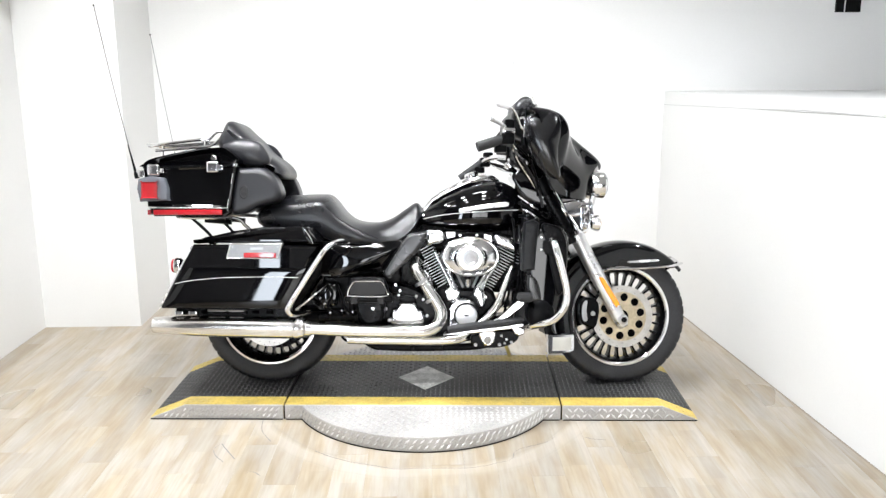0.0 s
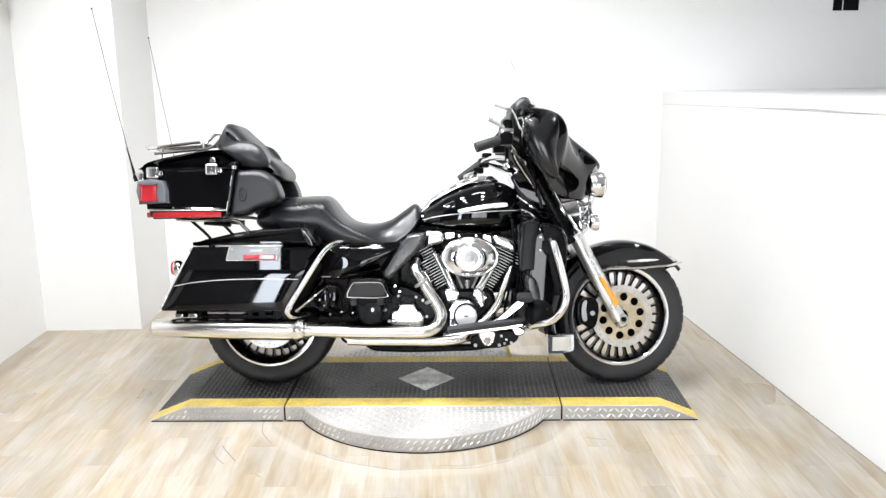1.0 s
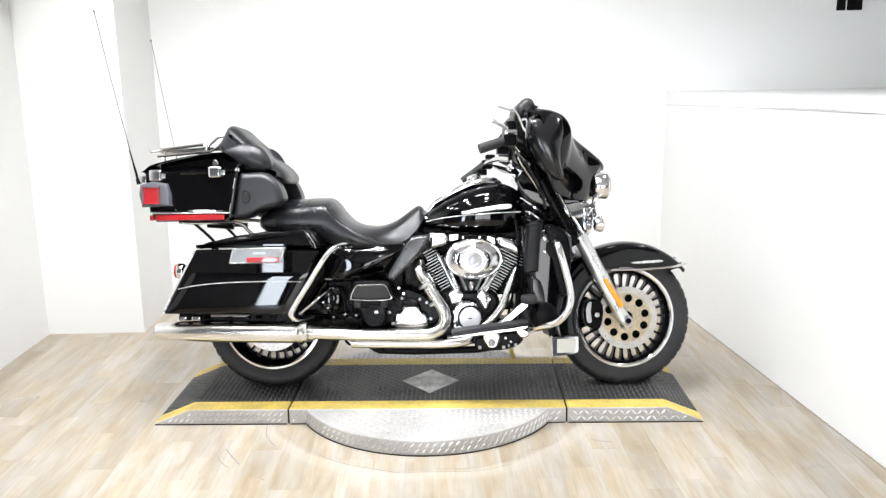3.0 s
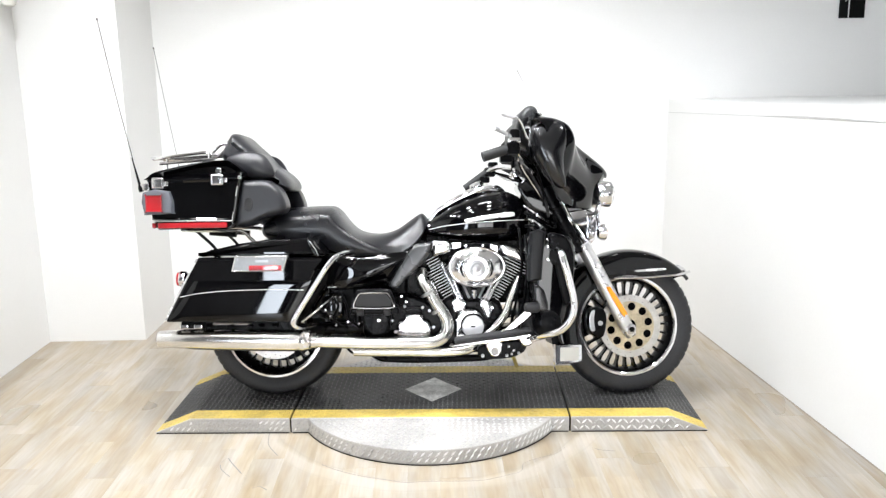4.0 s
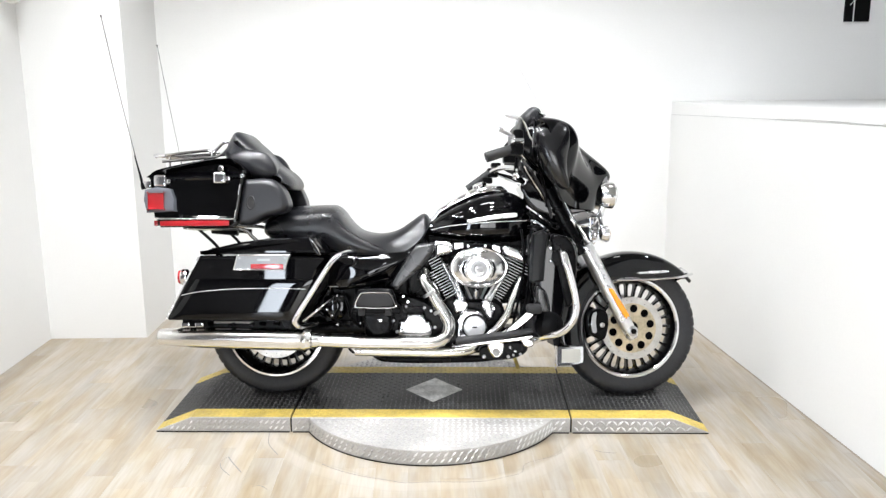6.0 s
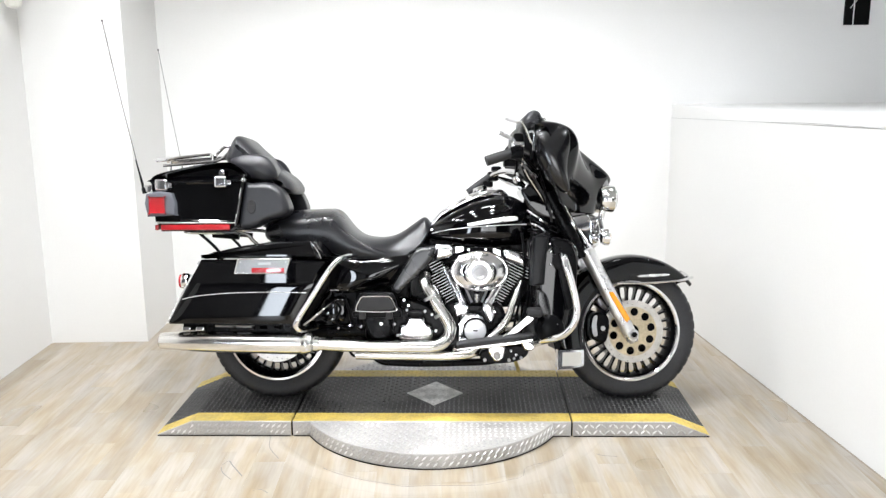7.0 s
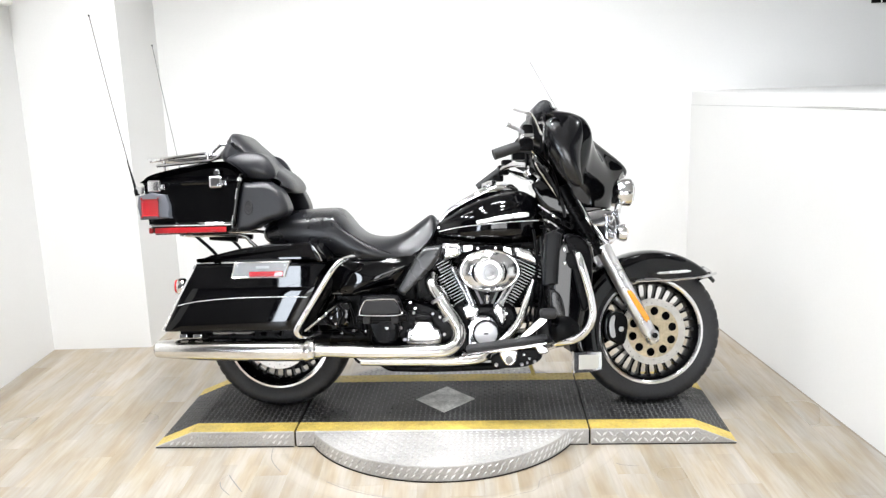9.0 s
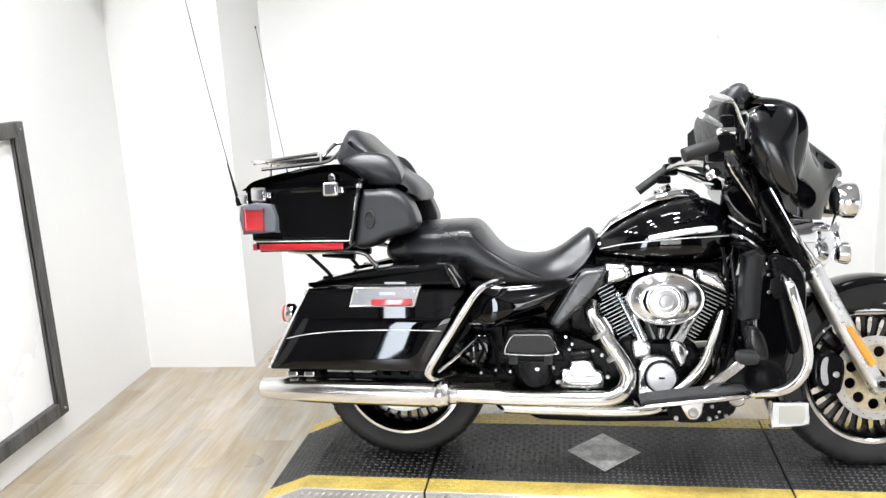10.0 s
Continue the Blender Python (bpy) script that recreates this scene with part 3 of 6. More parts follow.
tt = thing("turntable", BASE, "round aluminium tread-plate turntable on the plank floor", "turntable")
part("disc", lathe([(DISC_R - 0.004, 0.0), (DISC_R, 0.003), (DISC_R, DISC_Z - 0.006), (DISC_R - 0.004, DISC_Z), (0.0, DISC_Z)], (0, 0, 0), (0, 0, 1), 160), PLATE, tt, "bright aluminium plate")
part("base_ring", lathe([(DISC_R + 0.0035, 0.0), (DISC_R + 0.0035, 0.0035), (DISC_R - 0.002, 0.004)], (0, 0, 0), (0, 0, 1), 160), BLACK_PANEL, tt, "thin black ring round the foot")
spots = []
step = 0.0252
for i in range(-26, 27):
    for j in range(-26, 27):
        x, y = i * step, j * step
        if math.hypot(x, y) < DISC_R - 0.016 and abs(y - OFF) > HALF - 0.02:
            spots.append(((x, y, DISC_Z - 0.0005), (1, 1, 0) if (i + j) % 2 else (1, -1, 0), (0, 0, 1)))
n = 124
rim_spots = []
for k in range(n):
    for row in (0.02, 0.046):
        a = 2 * math.pi * (k + (0.5 if row > 0.03 else 0.0)) / n
        up = Vector((math.cos(a), math.sin(a), 0))
        t = Vector((-math.sin(a), math.cos(a), 0))
        rim_spots.append((up * (DISC_R - 0.0005) + Vector((0, 0, row)), t + Vector((0, 0, 1)), up))
stuff("tread", lozenges(spots, (0.0122, 0.0046), 0.0032), TREAD_METAL, tt, "raised tread bars")
stuff("rim_tread", lozenges(rim_spots, (0.0165, 0.0050), 0.0034), TREAD_METAL, tt, "raised tread bars on the rim")

EDGE = 0.092


def deck_piece(name, x0, x1, end, label, category, group=""):
    """One deck length. end: -1 or 1 where it slopes to the floor, 0 for the middle."""
    ob = thing(name, BASE @ pose(0, OFF, 0), label, category, group)
    xs, bend = [x0, x1], None
    if end:
        bend = (x1 if end > 0 else x0) - end * 0.158
        xs = sorted([x0, x1, bend])

    def height(x, full=DECK_Z):
        return full if not end or (x - bend) * end <= 0 else 0.005 + (full - 0.005) * (1 - (x - bend) * end / 0.158)

    def strip(nm, ya, yb, material, lab, lift=0.0):
        b = bmesh.new()
        loops = [[Vector((x, ya, height(x) + lift)), Vector((x, yb, height(x) + lift)), Vector((x, yb, 0.0)), Vector((x, ya, 0.0))] for x in xs]
        part(nm, rings(b, loops), material, ob, lab, sharp=5)

    inner = HALF - EDGE
    strip("deck", -inner, inner, DECK, "black ribbed rubber surface")
    for s in (-1, 1):
        strip("edge_strip", s * inner, s * (HALF - 0.004), YELLOW, "yellow painted safety edge", 0.0008)
        b = bmesh.new()
        loops = [[Vector((x, s * (HALF - 0.004), height(x) + 0.0004)), Vector((x, s * HALF, height(x) - 0.002)), Vector((x, s * HALF, 0.0)), Vector((x, s * (HALF - 0.004), 0.0))] for x in xs]
        part("side_plate", rings(b, loops), PLATE, ob, "aluminium tread-plate side", sharp=5)
    for s in (-1, 1):
        b = bmesh.new()
        ya, yb = s * (HALF + 0.0005), s * (HALF + 0.0035)
        rings(b, [[Vector((x, ya, 0.004)), Vector((x, yb, 0.0035)), Vector((x, yb, 0.0)), Vector((x, ya, 0.0))] for x in (x0 + 0.004, x1 - 0.004)])
        part("base_strip", b, BLACK_PANEL, ob, "thin black strip along the foot", sharp=5)
    # tread on the top and the sides
    sp = []
    nx, ny = int((x1 - x0 - 0.02) / 0.0215), int((2 * HALF - 0.02) / 0.0215)
    tops = {0: [], 1: []}
    for i in range(nx + 1):
        for j in range(ny + 1):
            x, y = x0 + 0.012 + i * (x1 - x0 - 0.024) / nx, -HALF + 0.012 + j * (2 * HALF - 0.024) / ny
            if not end and abs(x - 0.006) / 0.134 + abs(y - 0.008) / 0.152 < 1.06:
                continue
            upv, dx = Vector((0, 0, 1)), Vector((1, 0, 0))
            if end and (x - bend) * end > 0:
                dx = Vector((0.158, 0, -end * (DECK_Z - 0.005))).normalized()
                upv = dx.cross(Vector((0, 1, 0)))
            d = dx if (i + j) % 2 else Vector((0, 1, 0))
            tops[1 if abs(y) > inner else 0].append(((x, y, height(x) + (0.0006 if abs(y) > inner else -0.0004)), d, upv))
    stuff("tread", lozenges(tops[0], (0.0098, 0.0044), 0.0034), TREAD, ob, "small raised rubber tread")
    stuff("edge_tread", lozenges(tops[1], (0.0095, 0.004), 0.0018), YELLOW, ob, "raised tread under the yellow paint")
    for s in (-1, 1):
        i, x = 0, x0 + 0.02
        while x < x1 - 0.02:
            for row in (0.019, 0.047):
                if row + 0.014 < height(x) and not (not end and abs(x) < 0.52):
                    sp.append(((x + (0.012 if row > 0.03 else 0.0), s * (HALF - 0.0004), row), (1, 0, 1 if end < 1 or i % 2 else -1), (0, s, 0)))
            x += 0.0255
            i += 1
    stuff("side_tread", lozenges(sp, (0.0165, 0.0050), 0.0034), TREAD_METAL, ob, "raised tread bars")
    return ob


mid = deck_piece("center_deck", -0.604, 0.606, 0, "black tread deck with yellow edges and a worn diamond", "deck")
bm = bmesh.new()
vs = [bm.verts.new((0.006 + 0.132 * math.cos(a), 0.008 + 0.150 * math.sin(a), DECK_Z + 0.0022)) for a in (0, math.pi / 2, math.pi, 1.5 * math.pi)]
lo = [bm.verts.new((v.co.x * 1.01, v.co.y * 1.01, DECK_Z - 0.001)) for v in vs]
bm.faces.new(vs)
for i in range(4):
    bm.faces.new((vs[i], vs[(i + 1) % 4], lo[(i + 1) % 4], lo[i]))
part("diamond_patch", bm, WORN, mid, "worn grey diamond", sharp=5)
# black filler added for the shade in the gaps between deck lengths
for gx in (-0.608, 0.610):
    part("rubber_seal", box(gx - 0.0035, gx + 0.0035, -HALF + 0.006, HALF - 0.006, 0.001, DECK_Z - 0.008), BLACK_PANEL, mid, "black filler added to keep the open joint dark")
deck_piece("end_ramp", -1.205, -0.612, -1, "black tread ramp with yellow edges, under the rear wheel", "ramp", "deck ramps")
deck_piece("end_ramp", 0.614, 1.205, 1, "black tread ramp with yellow edges, under the front wheel", "ramp", "deck ramps")

# ---- the motorcycle ----
LEAN_DEG, STEER_DEG = 9.0, 7.0
bike = thing("motorcycle", BASE @ pose(0, 0.045, DECK_Z + 0.002, -LEAN_DEG) @ Matrix.Scale(1.012, 4), "black touring motorcycle with chrome engine, leaning on its side stand", "motorcycle")
HEAD = Vector((1.07, 0, 0))
AXIS = Vector((-math.sin(radians(26)), 0, math.cos(radians(26))))
STEER = Matrix.Translation(HEAD) @ Matrix.Rotation(radians(STEER_DEG), 4, AXIS) @ Matrix.Translation(-HEAD)
FRONT, REAR_HUB = Vector((0.893, 0, 0.297)), Vector((-0.713, 0, 0.303))


def bp_part(name, bm, mat, label="", sharp=35):
    return part(name, bm, mat, bike, label, None, sharp)


def steered(name, bm, mat, label="", sharp=35):
    return part(name, bm, mat, bike, label, STEER, sharp)


def bolt(p, r=0.007, h=0.006, axis=(0, -1, 0)):
    return lathe([(r, 0), (r, h * 0.7), (r * 0.7, h), (0, h)], p, axis, 10)


def tyre_mesh(c, R, rim, w, sipes):
    prof = [(rim, -w * 0.36), (rim + 0.012, -w * 0.45), (rim + (R - rim) * 0.5, -w * 0.535), (R - 0.026, -w * 0.525), (R - 0.012, -w * 0.47), (R - 0.003, -w * 0.3), (R, 0)]
    prof += [(r, -h) for r, h in prof[-2::-1]]
    seg = sipes * 6
    bm = bmesh.new()
    loops = []
    for k, (r, h) in enumerate(prof):
        lp = []
        for i in range(seg):
            a = 2 * math.pi * i / seg
            rr, hh = r, h
            groove = (i + (0 if h < 0 else 3)) % 6 == 0
            if groove and k in (3, 4, 5, 7, 8, 9):
                rr -= 0.0045
            lp.append(c + Vector((rr * math.cos(a), hh, rr * math.sin(a))))
        loops.append(lp)
    rings(bm, loops, cap=False)
    return bm


def wheel(name, c, R, rim, w, m=None, lip=0.475, disc_side=(-1,), gold=True, label=""):
    prof = [(rim - 0.010, -w * 0.36), (rim - 0.003, -w * (lip - 0.02)), (rim + 0.006, -w * lip), (rim + 0.01, -w * (lip - 0.02)), (rim + 0.006, -w * 0.36), (rim - 0.004, -w * 0.2), (rim - 0.012, 0), (rim - 0.004, w * 0.2), (rim + 0.006, w * 0.36), (rim + 0.009, w * 0.455), (rim + 0.006, w * lip), (rim - 0.003, w * 0.45), (rim - 0.010, w * 0.36), (rim - 0.02, 0)]
    bm = bmesh.new()
    loops = [[c + Vector((r * math.cos(2 * math.pi * k / 96), h, r * math.sin(2 * math.pi * k / 96))) for k in range(96)] for r, h in prof]
    rings(bm, loops, round_it=True)
    wh = part(name, bm, SATIN, bike, label, m)
    for s in (-1, 1):
        b = bmesh.new()
        prof = [(rim - 0.006, w * lip - 0.02), (rim - 0.004, w * lip - 0.004), (rim + 0.004, w * lip + 0.0025), (rim + 0.0135, w * lip + 0.0015), (rim + 0.0155, w * lip - 0.008)]
        rings(b, [[c + Vector((r * math.cos(2 * math.pi * k / 96), s * h, r * math.sin(2 * math.pi * k / 96))) for k in range(96)] for r, h in prof], round_it=True)
        bmesh.ops.recalc_face_normals(b, faces=b.faces)
        part("rim_lip", b, CHROME, wh, "thin chrome rim lip")
    part("tyre", tyre_mesh(c, R, rim, w, 42), TYRE, wh, "black rubber tyre with shoulder grooves", sharp=50)
    part("hub", lathe([(0.05, -0.06), (0.055, -0.05), (0.055, 0.05), (0.05, 0.06)], c, (0, -1, 0), 32), SATIN, wh)
    part("hub_ring", lathe([(0.122, -0.028), (0.13, -0.022), (0.13, 0.022), (0.122, 0.028), (0.05, 0.02), (0.05, -0.02)], c, (0, -1, 0), 48), SATIN, wh)
    sp = None
    for k in range(28):
        turn = Matrix.Translation(c) @ Matrix.Rotation(2 * math.pi * k / 28, 4, "Y")
        if sp is None:
            b = bmesh.new()
            L0, L1 = 0.124, rim - 0.007
            lps = [[Vector((x, -hd, -hw)), Vector((x, hd, -hw)), Vector((x, hd, hw)), Vector((x, -hd, hw))] for x, hw, hd in ((L0, 0.0042, 0.016), ((L0 + L1) / 2, 0.0042, 0.016), (L1 - 0.022, 0.0046, 0.02), (L1 - 0.010, 0.008, 0.025), (L1, 0.012, 0.027))]
            rings(b, lps)
            sp = part("spoke", b, SATIN, wh, "", turn, 20)
        else:
            again(sp, turn)
    for s in disc_side:
        hol = [(0.088, 2 * math.pi * k / 10 + 0.2, 0.0185) for k in range(10)] if gold else []
        part("rotor_carrier", plate_with_holes(0.116, 0.03, hol, 0.006), GOLD if gold else STEEL, wh, "bronze-toned disc carrier" if gold else "", Matrix.Translation(c + Vector((0, s * 0.085 - 0.003, 0))))
        dots = [(0.121 + 0.007 * (k % 3), 2 * math.pi * k / 36, 0.0026) for k in range(36)]
        part("brake_disc", plate_with_holes(0.141, 0.112, dots, 0.005, 72, 8), ROTOR, wh, "drilled steel brake disc", Matrix.Translation(c + Vector((0, s * 0.088 - 0.0025, 0))))
    return wh


wheel("front_wheel", FRONT, 0.311, 0.215, 0.13, STEER, 0.475, (-1, 1), True, "many-spoked black wheel with chrome lip")
rw = wheel("rear_wheel", REAR_HUB, 0.314, 0.212, 0.172, None, 0.51, (-1,), False, "many-spoked black wheel with chrome lip")

part("belt_pulley", lathe([(0.04, 0.062), (0.168, 0.062), (0.176, 0.066), (0.176, 0.09), (0.168, 0.094), (0.15, 0.088), (0.04, 0.088)], REAR_HUB, (0, 1, 0), 64), SATIN, rw, "black belt pulley")

# front brake caliper
for s in (-1, 1):
    cal = steered("brake_caliper", pillow([(0.70, 0.375), (0.745, 0.385), (0.775, 0.36), (0.775, 0.30), (0.755, 0.25), (0.70, 0.27), (0.688, 0.32)], [(s * 0.06, 0.006), (s * 0.066, 0.0), (s * 0.115, 0.0), (s * 0.122, 0.008)]), SATIN, "black four-piston brake caliper")
    part("cover_badge", pillow([(0.697, 0.33), (0.705, 0.365), (0.722, 0.372), (0.718, 0.33), (0.722, 0.285), (0.703, 0.285)], [(s * 0.122, 0.001), (s * 0.125, 0.0), (s * 0.126, 0.002)]), STEEL, cal, "bright plate")
    part("pin", bolt((0.748, s * 0.12, 0.315), 0.011, 0.007, (0, s, 0)), STEEL, cal)

# fork
low, high = Vector((0.872, 0, 0.285)), Vector((0.535, 0, 0.925))
d = (high - low).normalized()
for s in (-1, 1):
    y = Vector((0, s * 0.128, 0))
    leg = steered("fork_slider", lathe([(0.02, -0.035), (0.028, -0.02), (0.03, 0.03), (0.0305, 0.10), (0.0325, 0.12), (0.0325, 0.40), (0.036, 0.405), (0.036, 0.43), (0.033, 0.435)], low + y, d, 28), FORK, "satin aluminium fork leg")
    part("axle_nut", lathe([(0.013, 0.026), (0.013, 0.036), (0.008, 0.039), (0.0, 0.037)], low + y + Vector((0.004, s * 0.012, 0.005)), (0, s, 0), 6), SATIN, leg)
    part("axle_clamp", lathe([(0.012, -0.02), (0.024, -0.018), (0.024, 0.016), (0.014, 0.02), (0.012, 0.03), (0.0, 0.03)], low + y + Vector((0.004, s * 0.012, 0.005)), (0, s, 0), 20), STEEL, leg)
    part("upper_tube", tube([low + y + d * 0.41 + Vector((-0.03, 0, -0.015)), low + y + d * 0.735 + Vector((-0.03, 0, -0.015))], 0.034, 24), SATIN, leg, "black fork cover")
    part("cover_edge", tube([low + y + d * 0.43 + Vector((0.004, s * 0.022, 0.002)), low + y + d * 0.735 + Vector((0.004, s * 0.022, 0.002))], 0.006, 8), CHROME, leg)
    am = pillow([(0.768, 0.468), (0.776, 0.478), (0.789, 0.47), (0.855, 0.366), (0.85, 0.354), (0.836, 0.352)], [(s * 0.155, 0.0), (s * 0.168, 0.0), (s * 0.172, 0.004)], 3)
    part("side_reflector", am, AMBER, leg, "long amber reflector")
steered("fork_shroud", pillow([(0.545, 0.92), (0.60, 0.90), (0.68, 0.82), (0.745, 0.76), (0.73, 0.69), (0.68, 0.68), (0.61, 0.80)], [(-0.138, 0.008), (-0.13, 0.0), (0.13, 0.0), (0.138, 0.008)], 2), CHROME, "chrome nacelle between the fork legs")
steered("steering_stem", tube([(0.60, 0, 0.80), (0.50, 0, 1.02)], 0.045, 20), SATIN)

# front fender: a valanced arc round the wheel
grid = []
for k in range(57):
    th = radians(38 + 167 * k / 56)
    ca, sa = math.cos(th), math.sin(th)
    R = 0.353 + 0.006 * math.cos(2 * th)
    if th < radians(96):
        rin = max(0.255, min(R - 0.012, 0.224 / max(sa, 0.2)))
    else:
        f = min(1, (th - radians(96)) / radians(24))
        rin = 0.226 + (0.262 - 0.226) * f
    w = 0.088
    lp = []
    for q in range(19):
        u = -1 + 2 * q / 18
        if abs(u) > 0.62:
            f = (abs(u) - 0.62) / 0.38
            rr, yy = R - 0.03 - (R - 0.03 - rin) * f, math.copysign(w, u)
            if R - 0.03 < rin:
                rr = R - 0.03
        else:
            b = u / 0.62 * math.pi / 2
            rr, yy = R - 0.03 + 0.03 * math.cos(b) ** 0.8, w * math.sin(b)
        lp.append(FRONT + Vector((rr * ca + 0.012, yy, rr * sa + 0.001)))
    grid.append(lp)
fen = steered("front_fender", solid_sheet(grid, 0.004), PAINT, "glossy black deep front fender", 50)
for s in (-1, 1):
    part("fender_trim", tube([(0.822, s * 0.093, 0.514), (0.98, s * 0.094, 0.516), (1.12, s * 0.093, 0.526), (1.188, s * 0.05, 0.537)], 0.006, 8), CHROME, fen, "chrome skirt trim")
    part("fender_emblem", pillow([(0.93, 0.541), (0.93, 0.55), (1.05, 0.556), (1.052, 0.546)], [(s * 0.088, 0), (s * 0.094, 0.0), (s * 0.095, 0.002)], 2), SILVER, fen, "slim silver emblem bar")
part("tip_light", pillow([(1.132, 0.547), (1.145, 0.568), (1.178, 0.55), (1.186, 0.53)], [(-0.022, 0.004), (-0.018, 0), (0.018, 0), (0.022, 0.004)], 3), CHROME, fen)
fr = steered("fender_rear_trim", pillow([(0.545, 0.137), (0.548, 0.216), (0.556, 0.221), (0.662, 0.221), (0.670, 0.213), (0.671, 0.155), (0.657, 0.137), (0.562, 0.132)], [(-0.055, 0.004), (-0.06, 0.0), (-0.092, 0.0), (-0.097, 0.004)], 2), CHROME, "silver-framed plate at the fender's rear end")
part("pale_panel", pillow([(0.568, 0.146), (0.57, 0.207), (0.655, 0.207), (0.655, 0.16), (0.645, 0.146)], [(-0.095, 0), (-0.0985, 0.0), (-0.0995, 0.002)], 1), PALE, fr)
steered("mud_flap", pillow([(0.56, 0.42), (0.62, 0.42), (0.66, 0.22), (0.54, 0.22), (0.545, 0.30)], [(-0.075, 0.004), (-0.07, 0), (0.07, 0), (0.075, 0.004)], 2), SATIN)

# fairing: a swept shell
cols = [
    (0.00, [(0.46, 1.285), (0.56, 1.215), (0.685, 1.112), (0.81, 1.008), (0.80, 0.945), (0.742, 0.83)]),
    (0.055, [(0.46, 1.282), (0.558, 1.214), (0.675, 1.111), (0.79, 1.006), (0.783, 0.942), (0.73, 0.829)]),
    (0.125, [(0.458, 1.268), (0.545, 1.208), (0.615, 1.122), (0.70, 1.01), (0.72, 0.93), (0.70, 0.828)]),
    (0.205, [(0.455, 1.238), (0.532, 1.203), (0.592, 1.147), (0.642, 1.05), (0.65, 0.945), (0.622, 0.832)]),
    (0.285, [(0.458, 1.216), (0.528, 1.201), (0.58, 1.166), (0.604, 1.09), (0.586, 0.965), (0.54, 0.855)]),
    (0.345, [(0.44, 1.205), (0.502, 1.194), (0.553, 1.164), (0.577, 1.10), (0.548, 0.995), (0.497, 0.91)]),
    (0.382, [(0.405, 1.186), (0.435, 1.18), (0.455, 1.155), (0.464, 1.095), (0.455, 1.035), (0.445, 0.995)]),
]
full = [(-y, c) for y, c in cols[:0:-1]] + cols
lines = []
for y, c in full:
    lines.append(curve_through([(x, y, z) for x, z in c], 5))
grid = []
for row in zip(*lines):
    grid.append(curve_through(row, 4))
fair = steered("fairing", solid_sheet(grid, 0.006), PAINT, "glossy black wide swept front fairing", 60)
inner = [[Vector((0.452 - 0.058 * abs(u) ** 2, u * 0.34, 0.985 + 0.06 * u * u + (1.262 - 0.09 * abs(u) ** 1.5 - 0.985 - 0.06 * u * u) * v)) for u in [q / 8 - 1 for q in range(17)]] for v in [k / 6 for k in range(7)]]
part("inner_fairing", solid_sheet(inner, 0.012), SATIN, fair, "matte black instrument side of the fairing", sharp=60)
part("dash_bulge", pillow([(0.41, 1.10), (0.386, 1.125), (0.379, 1.175), (0.388, 1.222), (0.415, 1.246), (0.46, 1.25), (0.46, 1.10)], [(-0.16, 0.02), (-0.14, 0.004), (-0.1, 0.0), (0.2, 0.0), (0.26, 0.008), (0.29, 0.03)], 3), SATIN, fair, "black instrument bulge", sharp=60)
part("centre_hood", pillow([(0.388, 1.232), (0.412, 1.272), (0.445, 1.287), (0.474, 1.268), (0.476, 1.215), (0.43, 1.185)], [(-0.155, 0.022), (-0.145, 0.006), (-0.12, 0.0), (0.04, 0.0), (0.07, 0.004), (0.085, 0.02)], 3), VINYL, fair, "black centre hood", sharp=60)
for s in (-1, 1):
    part("side_rim", dome([(0.396, 1.144), (0.410, 1.168), (0.455, 1.182), (0.505, 1.188), (0.545, 1.165), (0.553, 1.10), (0.54, 1.03), (0.54, 0.965), (0.548, 0.915), (0.525, 0.905), (0.49, 0.93), (0.449, 0.979), (0.421, 1.026), (0.404, 1.062), (0.396, 1.10)], s * 0.30, s * 0.345, s * 0.392), TRIM, fair, "semi-gloss black outer rim", sharp=80)
    part("loudspeaker", lathe([(0.06, 0), (0.06, 0.012), (0.05, 0.016), (0.045, 0.008), (0.0, 0.008)], (0.425, s * 0.25, 1.07), (-1, 0, 0), 28), SATIN, fair)
part("mirror_stem", tube([(0.40, -0.36, 1.09), (0.37, -0.40, 1.12), (0.35, -0.42, 1.16), (0.335, -0.43, 1.18)], 0.0055, 10), CHROME, fair)
part("side_mirror", pillow([(0.262, 1.196), (0.272, 1.203), (0.298, 1.199), (0.325, 1.186), (0.331, 1.176), (0.305, 1.18), (0.278, 1.187)], [(-0.428, 0.003), (-0.432, 0), (-0.458, 0), (-0.462, 0.003)], 3), SILVER, fair, "slim silver-backed mirror")
for k, (gy, gz, r) in enumerate(((-0.12, 1.10, 0.035), (0.12, 1.10, 0.035), (-0.05, 1.15, 0.042), (0.05, 1.15, 0.042))):
    part("gauge", lathe([(r, 0), (r, 0.02), (r * 0.85, 0.025), (r * 0.8, 0.018), (0, 0.018)], (0.45, gy, gz), (-1, 0, 0), 24), CHROME, fair)
ws = [[Vector((0.515 + (0.405 - 0.515) * v - 0.09 * (abs(u) ** 2.2), u * (0.26 - 0.10 * v), 1.255 + 0.215 * v - 0.05 * abs(u) ** 2 - 0.08 * v * abs(u) ** 3)) for u in [q / 10 - 1 for q in range(21)]] for v in [k / 8 for k in range(9)]]
wind = part("windshield", solid_sheet(ws, 0.003), CLEAR, fair, "clear curved windshield", sharp=60)
wind.visible_shadow = False

